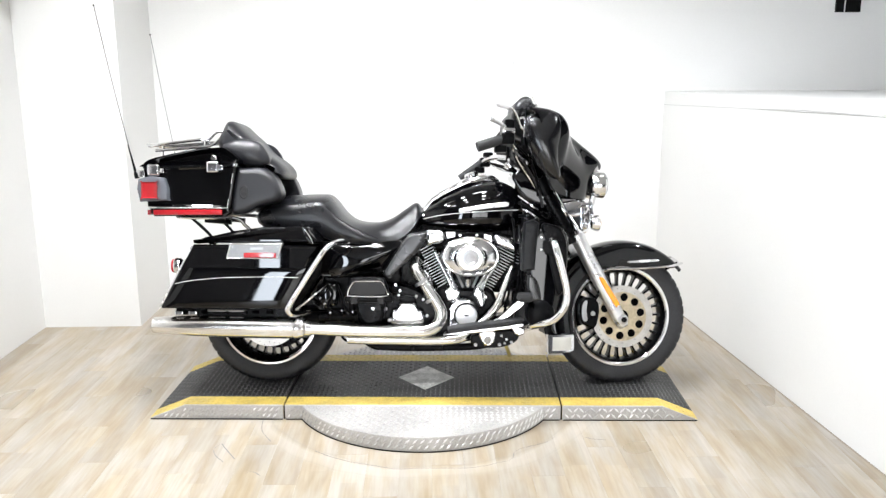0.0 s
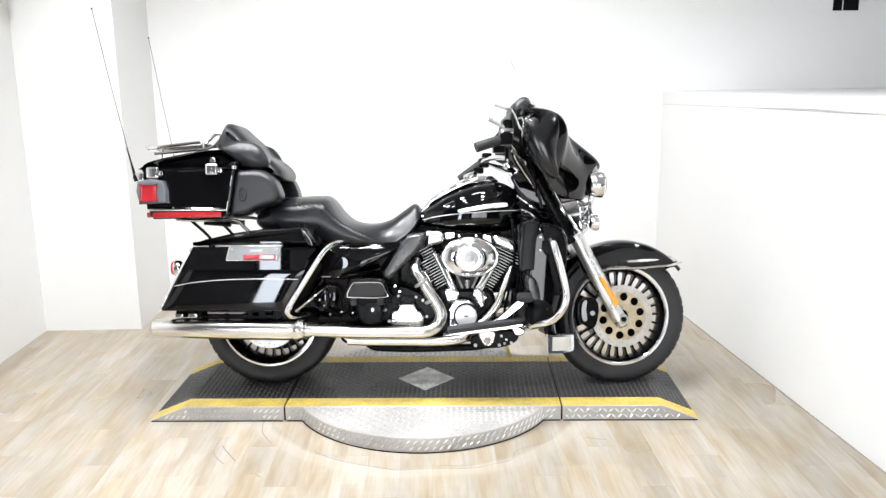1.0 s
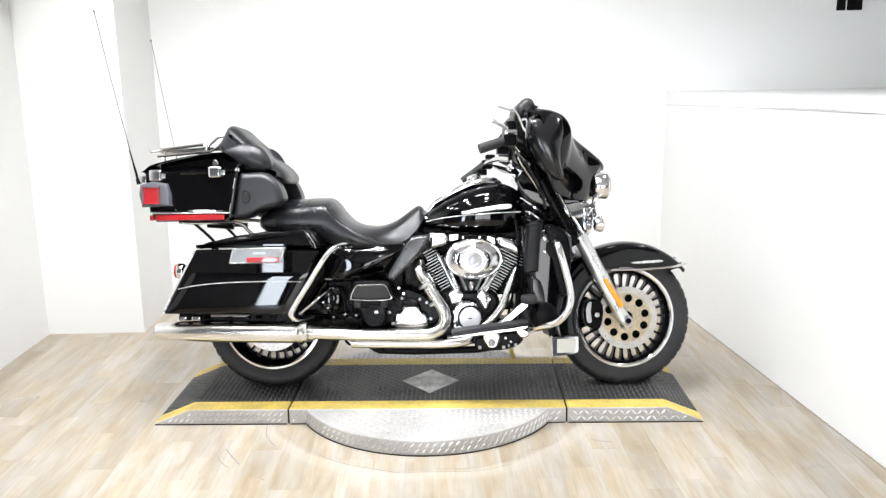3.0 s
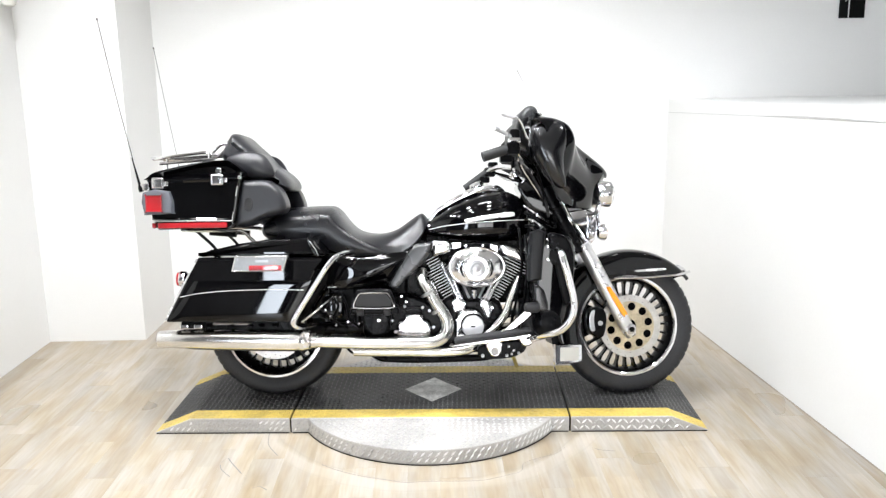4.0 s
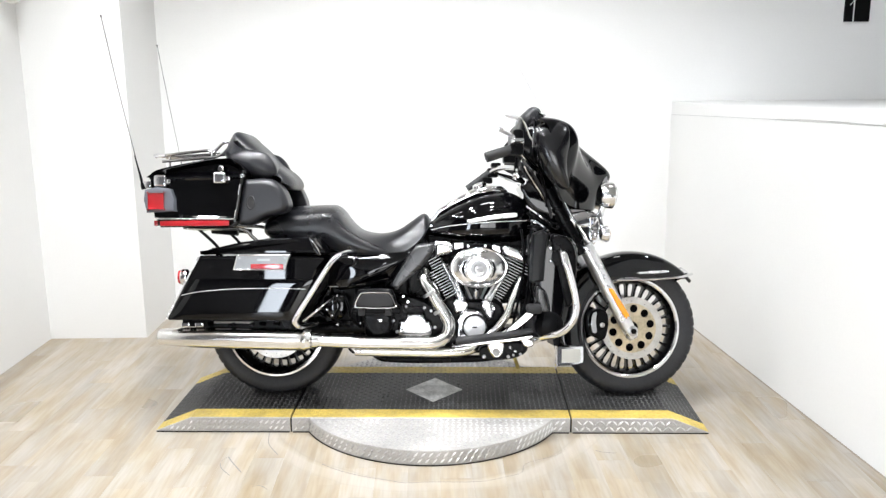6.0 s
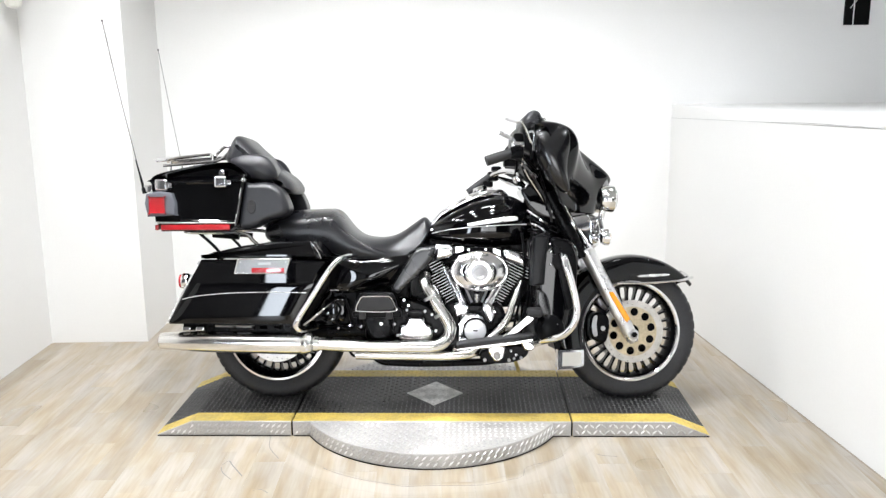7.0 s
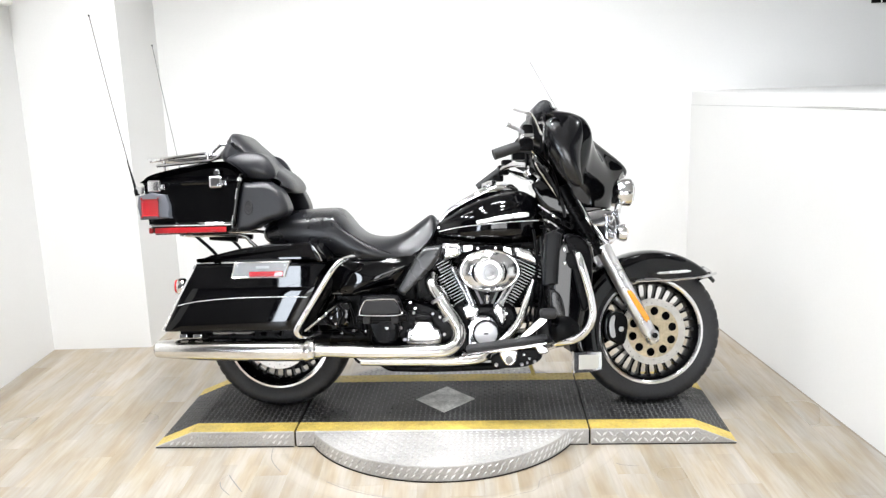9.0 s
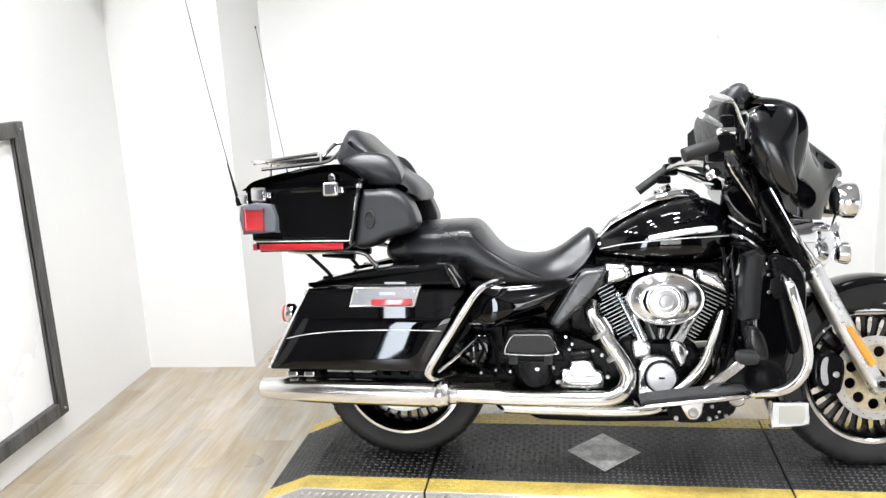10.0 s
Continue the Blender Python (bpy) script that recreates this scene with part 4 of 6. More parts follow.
# headlight, passing lamps and indicators
hl = steered("headlight", lathe([(0.085, -0.08), (0.088, -0.02), (0.09, 0.0), (0.088, 0.012), (0.08, 0.014)], (0.775, 0, 0.925), (1, 0, -0.03), 40), CHROME, "round chrome-rimmed headlight")
part("lens", lathe([(0.08, 0.012), (0.06, 0.024), (0.03, 0.03), (0.0, 0.032)], (0.775, 0, 0.925), (1, 0, -0.03), 36), CLEAR, hl)
part("reflector", lathe([(0.078, 0.008), (0.05, -0.03), (0.0, -0.045)], (0.775, 0, 0.925), (1, 0, -0.03), 32), MIRROR, hl)
bar = steered("lamp_bar", tube([(0.705, -0.23, 0.80), (0.725, -0.17, 0.80), (0.735, -0.08, 0.80), (0.735, 0.08, 0.80), (0.725, 0.17, 0.80), (0.705, 0.23, 0.80)], 0.013, 12), CHROME, "chrome auxiliary lamp bar")
part("bar_plate", pillow([(0.60, 0.815), (0.70, 0.82), (0.72, 0.80), (0.71, 0.76), (0.62, 0.755)], [(-0.15, 0.004), (-0.145, 0.0), (0.145, 0.0), (0.15, 0.004)], 2), CHROME, bar)
for s in (-1, 1):
    pl = part("passing_lamp", lathe([(0.02, -0.035), (0.045, -0.025), (0.056, -0.005), (0.0585, 0.018), (0.0585, 0.03), (0.054, 0.036)], (0.742, s * 0.2, 0.888), (1, 0, -0.02), 36), CHROME, bar, "round chrome passing lamp")
    part("lens", lathe([(0.054, 0.034), (0.045, 0.042), (0.02, 0.046), (0.0, 0.047)], (0.742, s * 0.2, 0.888), (1, 0, -0.02), 28), CLEAR, pl)
    part("reflector", lathe([(0.053, 0.03), (0.03, 0.0), (0.0, -0.01)], (0.742, s * 0.2, 0.888), (1, 0, -0.02), 28), MIRROR, pl)
    part("lamp_foot", tube([(0.73, s * 0.2, 0.84), (0.722, s * 0.19, 0.80)], 0.014, 12), CHROME, pl)
    ind = part("front_indicator", lathe([(0.012, -0.03), (0.028, -0.022), (0.034, -0.005), (0.036, 0.008), (0.033, 0.012)], (0.736, s * 0.22, 0.72), (1, 0, 0), 28), CHROME, bar, "small chrome indicator")
    part("lens", lathe([(0.033, 0.01), (0.024, 0.017), (0.0, 0.02)], (0.736, s * 0.22, 0.72), (1, 0, 0), 24), AMBER, ind)
    part("stalk", tube([(0.712, s * 0.215, 0.80), (0.718, s * 0.22, 0.765), (0.722, s * 0.22, 0.745)], 0.009, 10), CHROME, ind)

# handlebar, grips, levers, cables
hb = steered("handlebar", tube([(0.28, -0.44, 1.05), (0.34, -0.36, 1.06), (0.42, -0.22, 1.045), (0.46, -0.12, 0.985), (0.47, 0, 0.965), (0.46, 0.12, 0.985), (0.42, 0.22, 1.045), (0.365, 0.36, 1.06), (0.325, 0.43, 1.045)], 0.0135, 14, 8), CHROME, "chrome pulled-back handlebar")
part("grip", tube([(0.183, -0.455, 1.023), (0.235, -0.45, 1.04), (0.29, -0.442, 1.057)], 0.021, 16), RUBBER, hb, "dark rubber grip")
part("grip", tube([(0.211, 0.455, 0.962), (0.27, 0.447, 1.005), (0.325, 0.432, 1.045)], 0.019, 16), RUBBER, hb, "dark rubber grip")
for s, (ex, ez) in ((-1, (0.285, 1.055)), (1, (0.315, 1.04))):
    part("switch_housing", box(ex - 0.005, ex + 0.05, s * 0.44 - 0.025, s * 0.44 + 0.025, ez - 0.02, ez + 0.028, 0.008), SATIN, hb)
    if s < 0:
        part("lever", tube([(ex + 0.05, -0.40, ez + 0.035), (0.30, -0.415, 1.114), (0.26, -0.46, 1.126), (0.225, -0.50, 1.134)], 0.006, 10, 5, 0.01), SILVER, hb, "silver brake lever")
        part("guard_loop", tube([(0.37, -0.395, 1.15), (0.385, -0.39, 1.152), (0.392, -0.385, 1.13), (0.39, -0.38, 1.075)], 0.0055, 10), CHROME, hb)
        part("lever_pivot", box(0.30, 0.345, -0.42, -0.38, 1.10, 1.145, 0.012), SATIN, hb)
    part("reservoir", box(ex + 0.01, ex + 0.06, s * 0.41 - 0.022, s * 0.41 + 0.022, ez + 0.028, ez + 0.052, 0.008), CHROME if s < 0 else SATIN, hb)
    part("switch_pod", box(ex - 0.03, ex + 0.02, s * 0.43 - 0.02, s * 0.43 + 0.02, ez - 0.052, ez - 0.022, 0.006), SATIN, hb)
    for k in range(3):
        part("control_cable", tube([(ex + 0.04, s * 0.41, ez), (ex + 0.10 + 0.02 * k, s * (0.33 - 0.03 * k), ez - 0.05), (0.46 + 0.01 * k, s * 0.2, 0.96 - 0.03 * k), (0.50, s * 0.08, 0.86 - 0.04 * k)], 0.005, 8), SATIN if k else CHROME, hb)
part("riser", box(0.455, 0.505, -0.06, 0.06, 0.92, 0.985, 0.01), SATIN, hb)

# tank with console
tank = bp_part("fuel_tank", loft_x(smooth_sections([(-0.042, 0.742, 0.722, 0.03), (-0.02, 0.772, 0.722, 0.07), (0.02, 0.806, 0.715, 0.10), (0.08, 0.846, 0.705, 0.128), (0.13, 0.873, 0.698, 0.142), (0.18, 0.895, 0.694, 0.152), (0.23, 0.91, 0.69, 0.157), (0.285, 0.92, 0.688, 0.158), (0.34, 0.92, 0.688, 0.153), (0.385, 0.905, 0.69, 0.142), (0.42, 0.882, 0.70, 0.122), (0.442, 0.85, 0.72, 0.095), (0.452, 0.81, 0.75, 0.05)], 2), 40, 2.3, 0.7), PAINT, "glossy black teardrop fuel tank")
con = part("console", loft_x([(-0.03, 0.775, 0.74, 0.035), (0.04, 0.853, 0.82, 0.05), (0.13, 0.906, 0.87, 0.058), (0.2, 0.938, 0.90, 0.06), (0.27, 0.952, 0.91, 0.055), (0.32, 0.945, 0.91, 0.04), (0.345, 0.925, 0.905, 0.02)], 24), CHROME, tank, "chrome centre console")
part("filler_cap", lathe([(0.032, 0), (0.034, 0.008), (0.03, 0.018), (0.0, 0.022)], (0.22, -0.0, 0.94), (-0.3, 0, 1), 24), CHROME, con)
for s in (-1, 1):
    part("tank_badge", pillow([(0.165, 0.778), (0.16, 0.79), (0.18, 0.797), (0.28, 0.814), (0.37, 0.823), (0.382, 0.812), (0.368, 0.803), (0.27, 0.793), (0.18, 0.778)], [(s * 0.14, 0), (s * 0.158, 0.0), (s * 0.161, 0.004)], 3), SILVER, tank, "long silver tank badge without lettering")
    part("pinstripe", tube([(0.0, s * 0.111, 0.748), (0.08, s * 0.135, 0.765), (0.18, s * 0.155, 0.776), (0.28, s * 0.160, 0.783), (0.38, s * 0.146, 0.787), (0.43, s * 0.113, 0.787)], 0.0018, 6), WHITE_PIN, tank)
part("knee_bolt", bolt((-0.002, -0.085, 0.765), 0.006, 0.008), CHROME, tank)

# seat: a boxy pillion and a dished rider's place whose near edge runs down to the bottom line
def seat_mesh(sections):
    """Each section is (x, crown, side edge, bottom, half width)."""
    loops = []
    for x, top, edge, bot, w in sections:
        tall = max(edge - bot, 0.004)
        half = [(w * u, edge + (top - edge) * (1 - u ** 2.6)) for u in (0.0, 0.18, 0.36, 0.52, 0.66, 0.78, 0.88, 0.95)]
        half += [(w, edge), (w + min(0.006, tall * 0.2), edge - tall * 0.12), (w + min(0.013, tall * 0.3), edge - tall * 0.38), (w + min(0.010, tall * 0.25), edge - tall * 0.7), (w - 0.004, edge - tall * 0.94), (w - 0.02, bot), (w * 0.5, bot - 0.002)]
        lp = [Vector((x, yy, zz)) for yy, zz in half] + [Vector((x, 0, bot - 0.002))] + [Vector((x, -yy, zz)) for yy, zz in half[:0:-1]]
        loops.append(lp)
    return rings(bmesh.new(), loops)


SEAT = [(-0.752, 0.768, 0.757, 0.745, 0.11), (-0.74, 0.802, 0.776, 0.728, 0.15), (-0.70, 0.836, 0.793, 0.708, 0.172), (-0.63, 0.853, 0.806, 0.70, 0.184), (-0.54, 0.859, 0.813, 0.692, 0.188), (-0.47, 0.861, 0.82, 0.676, 0.188), (-0.435, 0.857, 0.811, 0.662, 0.187), (-0.405, 0.832, 0.78, 0.651, 0.187), (-0.37, 0.784, 0.75, 0.643, 0.189), (-0.325, 0.746, 0.722, 0.637, 0.191), (-0.262, 0.731, 0.689, 0.632, 0.189), (-0.20, 0.733, 0.662, 0.629, 0.178), (-0.145, 0.752, 0.652, 0.637, 0.158), (-0.09, 0.789, 0.672, 0.664, 0.13), (-0.045, 0.819, 0.715, 0.706, 0.11), (-0.022, 0.812, 0.755, 0.745, 0.085), (-0.008, 0.79, 0.772, 0.765, 0.05)]
seat = bp_part("seat", seat_mesh(smooth_sections(SEAT, 4)), SEAT_VINYL, "black vinyl two-up touring seat", sharp=75)
for s in (-1, 1):
    part("seat_seam", tube([(x, s * (w + 0.0005), e + 0.0005) for x, t, e, b, w in SEAT[6:12]], 0.0024, 6), SEAT_VINYL, seat)

# top case
T = 0.275
case = bp_part("top_case", pillow([(-0.832, 0.80), (-0.80, 0.985), (-1.205, 0.975), (-1.19, 0.808)], [(-T + 0.0, 0.012), (-T - 0.006, 0.004), (-T - 0.005, 0.0), (0, 0.0), (T + 0.005, 0.0), (T + 0.006, 0.004), (T, 0.012)], 1, False), PAINT, "glossy black rear top case")
part("lid", pillow([(-0.792, 0.99), (-0.845, 1.055), (-0.90, 1.062), (-0.97, 1.056), (-1.097, 1.033), (-1.18, 1.012), (-1.208, 0.992), (-1.209, 0.979), (-1.0, 0.985)], [(-T + 0.03, 0.022), (-T + 0.012, 0.008), (-T, 0.001), (-T - 0.002, 0.0), (0, -0.003), (T + 0.002, 0.0), (T, 0.001), (T - 0.012, 0.008), (T - 0.03, 0.022)], 3), PAINT, case, "glossy black domed lid")
part("lid_gasket", pillow([(-0.80, 0.982), (-0.80, 0.988), (-1.207, 0.980), (-1.207, 0.973)], [(-T - 0.009, 0), (T + 0.009, 0)], 1, False), SATIN, case)
for s in (-1, 1):
    for cx, cz in ((-1.159, 0.965), (-0.902, 0.977)):
        la = part("latch", box(cx - 0.026, cx + 0.03, s * (T + 0.018) - 0.01, s * (T + 0.018) + 0.01, cz - 0.024, cz + 0.026, 0.0098, 4), CHROME, case, "chrome lid latch")
        part("hook", box(cx + 0.03, cx + 0.046, s * (T + 0.014) - 0.006, s * (T + 0.014) + 0.006, cz - 0.012, cz + 0.008, 0.003), CHROME, la)
    part("lid_lock", lathe([(0.014, 0), (0.014, 0.012), (0.01, 0.016), (0, 0.016)], (-0.90, s * (T - 0.005), 1.016), (0, s, 0), 20), CHROME, case)
    hz = part("tail_light_housing", pillow([(-1.22, 0.927), (-1.11, 0.93), (-1.095, 0.842), (-1.10, 0.836), (-1.203, 0.83), (-1.216, 0.84)], [(s * (T - 0.02), 0.0), (s * (T + 0.03), 0.0), (s * (T + 0.036), 0.005)], 2), HOUSING, case, "pale grey plastic lamp housing")
    part("tail_lens", box(-1.203, -1.135, s * (T - 0.03), s * (T + 0.041), 0.844, 0.914, 0.006), RED, hz, "red tail lamp lens")
    part("red_strip", box(-1.166, -0.866, s * (T + 0.004) - 0.008, s * (T + 0.004) + 0.008, 0.771, 0.795, 0.004), RED, case, "long red side marker strip")
    part("pinstripe", tube([(-1.19, s * (T + 0.008), 0.803), (-0.835, s * (T + 0.008), 0.801)], 0.002, 6), WHITE_PIN, case)
    ant = part("antenna_base", lathe([(0.010, 0), (0.010, 0.02), (0.006, 0.03), (0.0035, 0.10), (0.0025, 0.15)], (-1.228, s * 0.295, 0.93), (-0.036, 0, 0.14), 12), SATIN, case, "black antenna base")
    part("whip", tube([(-1.262, s * 0.295, 1.07), (-1.33 + (s + 1) * 0.005, s * 0.297, 1.36), (-1.395 + (s + 1) * 0.01, s * 0.30, 1.664 - (s + 1) * 0.006)], 0.0016 if s < 0 else 0.0013, 6), SATIN if s < 0 else GREY, ant)
    part("whip_tip", lathe([(0.003, 0), (0.004, 0.003), (0.003, 0.007), (0, 0.008)], (-1.395 + (s + 1) * 0.01, s * 0.30, 1.662 - (s + 1) * 0.006), (-0.2, 0, 1), 8), SATIN, ant)
    part("antenna_mount", box(-1.235, -1.195, s * (T + 0.01) - 0.015, s * (T + 0.01) + 0.015, 0.935, 0.965, 0.004), CHROME, ant)
part("bottom_red", box(-1.196, -1.18, -T, T, 0.771, 0.795, 0.004), RED, case)
part("lower_tray", pillow([(-0.83, 0.80), (-0.87, 0.768), (-1.17, 0.765), (-1.19, 0.806)], [(-T + 0.02, 0.004), (-T + 0.012, 0), (T - 0.012, 0), (T - 0.02, 0.004)], 1, False), SATIN, case)
for s in (-1, 1):
    part("hinge_rod", tube([(-0.797, s * (T - 0.01), 0.995), (-0.806, s * (T + 0.006), 0.985), (-0.842, s * (T + 0.006), 0.79)], 0.006, 10), PAINT, case)
    part("rod_clip", tube([(-0.814, s * (T + 0.011), 0.95), (-0.822, s * (T + 0.011), 0.905)], 0.0035, 8), CHROME, case)
    part("rod_clip", tube([(-0.834, s * (T + 0.011), 0.84), (-0.841, s * (T + 0.011), 0.80)], 0.0035, 8), CHROME, case)
    part("hinge_cap", lathe([(0.012, -0.004), (0.012, 0.006), (0.008, 0.01), (0, 0.01)], (-0.806, s * (T + 0.006), 0.985), (0.1, 0, 1), 14), CHROME, case)
# luggage rack
RAIL = [(-1.231, 0.13, 1.078), (-1.20, 0.15, 1.08), (-1.166, 0.155, 1.085), (-1.08, 0.155, 1.095), (-0.993, 0.155, 1.104), (-0.978, 0.155, 1.097), (-0.96, 0.155, 1.102), (-0.924, 0.152, 1.136), (-0.90, 0.148, 1.141), (-0.885, 0.13, 1.134)]
rk = part("luggage_rack", tube([(x, -y, z) for x, y, z in RAIL] + [(-0.88, 0, 1.132)] + [(x, y, z) for x, y, z in RAIL[::-1]], 0.0072, 10, 5), CHROME, case, "chrome luggage rack")
for yy in (-0.172, 0.172):
    part("rack_rail", tube([(-1.19, yy, 1.055), (-1.08, yy, 1.063), (-0.975, yy, 1.071), (-0.935, yy * 0.96, 1.082), (-0.905, yy * 0.9, 1.112)], 0.0064, 10), CHROME, rk)
for yy in (-0.075, 0.0, 0.075):
    part("rack_bar", tube([(-1.235, yy, 1.08), (-1.05, yy, 1.092), (-0.9, yy, 1.102)], 0.0045, 8), CHROME, rk)
part("rack_end", tube([(-1.231, -0.13, 1.078), (-1.25, -0.1, 1.086), (-1.252, 0, 1.087), (-1.25, 0.1, 1.086), (-1.231, 0.13, 1.078)], 0.0072, 10), CHROME, rk)
for xx, zz in ((-1.16, 1.03), (-0.97, 1.058)):
    for s in (-1, 1):
        part("rack_foot", tube([(xx, s * 0.168, zz - 0.005), (xx, s * 0.162, zz + 0.045)], 0.0055, 8), CHROME, rk)

# passenger backrest, wings and speaker pods
bk = bp_part("backrest", pillow([(-0.925, 1.08), (-0.918, 1.115), (-0.90, 1.152), (-0.882, 1.182), (-0.866, 1.191), (-0.84, 1.182), (-0.803, 1.147), (-0.755, 1.103), (-0.705, 1.049), (-0.655, 1.014), (-0.622, 0.98), (-0.613, 0.947), (-0.633, 0.928), (-0.70, 0.94), (-0.765, 0.97), (-0.86, 1.0)], [(-0.195, 0.05), (-0.188, 0.034), (-0.172, 0.018), (-0.145, 0.007), (-0.11, 0.002), (-0.07, 0.0), (0.07, 0.0), (0.11, 0.002), (0.145, 0.007), (0.172, 0.018), (0.188, 0.034), (0.195, 0.05)], 4), VINYL, "black padded passenger backrest", sharp=75)
for s in (-1, 1):
    part("side_bolster", dome([(-0.885, 1.076), (-0.838, 1.099), (-0.774, 1.103), (-0.723, 1.088), (-0.69, 1.05), (-0.676, 1.012), (-0.686, 0.988), (-0.737, 0.982), (-0.80, 0.994), (-0.84, 1.014), (-0.865, 1.045)], s * 0.10, s * (0.185 if s < 0 else 0.12), s * (0.228 if s < 0 else 0.13)), VINYL, bk, sharp=75)
    pod = part("speaker_pod", pillow([(-0.804, 0.966), (-0.771, 0.973), (-0.697, 0.974), (-0.649, 0.944), (-0.625, 0.904), (-0.613, 0.857), (-0.638, 0.825), (-0.713, 0.806), (-0.763, 0.779), (-0.812, 0.771), (-0.834, 0.79), (-0.822, 0.875)], [(s * 0.16, 0.006), (s * 0.165, 0.0), (s * 0.245, 0.0), (s * 0.258, 0.003), (s * 0.268, 0.009), (s * 0.274, 0.018), (s * 0.277, 0.03)], 4), VINYL, bk, "padded speaker pod", sharp=60)
    part("round_emblem", lathe([(0.027, 0), (0.027, 0.004), (0.022, 0.006), (0.02, 0.003), (0.0, 0.003)], (-0.772, s * 0.276, 0.872), (0, s, 0), 24, squash=(0.7, 1.2)), RUBBER, pod)
    part("emblem_bar", box(-0.785, -0.76, s * 0.278 - 0.003, s * 0.278 + 0.003, 0.868, 0.876, 0.001), RUBBER, pod)

# case carrier
for s in (-1, 1):
    part("carrier_rail", tube([(-1.10, s * 0.17, 0.762), (-1.03, s * 0.19, 0.757), (-0.84, s * 0.19, 0.755), (-0.79, s * 0.185, 0.72), (-0.75, s * 0.18, 0.68)], 0.008, 10), CHROME, case, "chrome carrier rail")
    part("carrier_strut", tube([(-1.03, s * 0.19, 0.757), (-0.95, s * 0.185, 0.68), (-0.92, s * 0.18, 0.62)], 0.007, 10), SATIN, case)
    part("carrier_strut", tube([(-0.99, s * 0.12, 0.745), (-0.87, s * 0.12, 0.735)], 0.012, 10), SATIN, case)

# saddlebags with guards, both sides
for s in (-1, 1):
    O = 0.375
    bag = bp_part("saddlebag", pillow([(-0.968, 0.648), (-0.442, 0.644), (-0.468, 0.585), (-0.56, 0.378), (-0.575, 0.37), (-1.106, 0.374), (-1.112, 0.384), (-1.04, 0.52)], [(s * 0.20, 0.012), (s * 0.215, 0.0), (s * (O - 0.014), 0.0), (s * (O - 0.008), 0.0015), (s * (O - 0.003), 0.005), (s * O, 0.012)], 2, False), PAINT, "glossy black hard saddlebag", sharp=14)
    lid_bm = pillow([(-0.968, 0.652), (-0.955, 0.664), (-0.93, 0.675), (-0.80, 0.704), (-0.66, 0.722), (-0.51, 0.725), (-0.478, 0.716), (-0.438, 0.652)], [(s * 0.205, 0.02), (s * 0.215, 0.006), (s * 0.24, 0.0), (s * (O - 0.022), 0.0), (s * (O - 0.012), 0.003), (s * (O - 0.005), 0.009), (s * (O - 0.002), 0.016)], 2, False)
    for v in lid_bm.verts:
        v.co.y -= s * (v.co.z - 0.652) * 0.42
    part("lid", lid_bm, PAINT, bag, "glossy black lid", sharp=14)
    panel = []
    for q in range(11):
        z = 0.382 + 0.167 * q / 10
        xa, xb = -1.1 + 0.115 * q / 10, -0.574 + 0.087 * q / 10
        panel.append([Vector((xa + (xb - xa) * k / 20, s * (O + 0.0065 - 0.004 * (q in (0, 10) or k in (0, 20)) + 0.1 * (xa + (xb - xa) * k / 20 + 0.79) * (z - 0.465)), z)) for k in range(21)])
    panel_bm = solid_sheet(panel, 0.016)
    part("raised_panel", panel_bm, PAINT, bag, sharp=40)
    part("pinstripe", tube([(x, s * (O + 0.0073 + 0.1 * (x + 0.79) * (z - 0.465)), z) for x, z in ((-1.045, 0.482), (-0.98, 0.495), (-0.88, 0.505), (-0.795, 0.509), (-0.65, 0.511), (-0.52, 0.508))], 0.0013, 6), WHITE_PIN, bag)
    part("rear_edge", tube([(-0.972, s * (O - 0.006), 0.642), (-1.043, s * (O - 0.006), 0.515), (-1.114, s * (O - 0.006), 0.38)], 0.0045, 8), SILVER, bag, "bright rear edge trim")
    lt = part("latch_cover", pillow([(-0.808, 0.652), (-0.585, 0.653), (-0.604, 0.59), (-0.61, 0.587), (-0.824, 0.588)], [(s * (O - 0.03), 0.0), (s * (O + 0.003), 0.0), (s * (O + 0.006), 0.003)], 1, False), LATCH, bag, "polished latch cover", sharp=14)
    edge_bm = bmesh.new()
    corners = [Vector((x, s * (O + 0.0055), z)) for x, z in ((-0.806, 0.650), (-0.588, 0.651), (-0.608, 0.59), (-0.822, 0.59))]
    for q in range(4):
        tube([corners[q], corners[(q + 1) % 4]], 0.0024, 6, bm=edge_bm)
    part("latch_frame", edge_bm, CHROME, lt, "bright rolled edge")
    part("reflector", box(-0.75, -0.612, s * (O + 0.006) - 0.004, s * (O + 0.006) + 0.004, 0.593, 0.614, 0.003), RED, lt, "red side reflector")
    part("latch_emblem", box(-0.722, -0.668, s * (O + 0.0055) - 0.0015, s * (O + 0.0055) + 0.0015, 0.626, 0.636, 0.001), STEEL, lt)
    for bx in (-0.797, -0.605):
        part("latch_screw", bolt((bx, s * (O + 0.005), 0.638), 0.0035, 0.003, (0, s, 0)), STEEL, lt)
    part("hinge_clip", pillow([(-0.475, 0.652), (-0.505, 0.718), (-0.49, 0.72), (-0.462, 0.68), (-0.452, 0.652)], [(s * (O - 0.03), 0.0), (s * (O - 0.006), 0.0), (s * (O - 0.002), 0.004)], 2), PAINT, bag)
    part("clip_line", tube([(-0.49, s * (O - 0.001), 0.712), (-0.466, s * (O - 0.001), 0.675), (-0.456, s * (O - 0.001), 0.652)], 0.0022, 6), CHROME, bag)
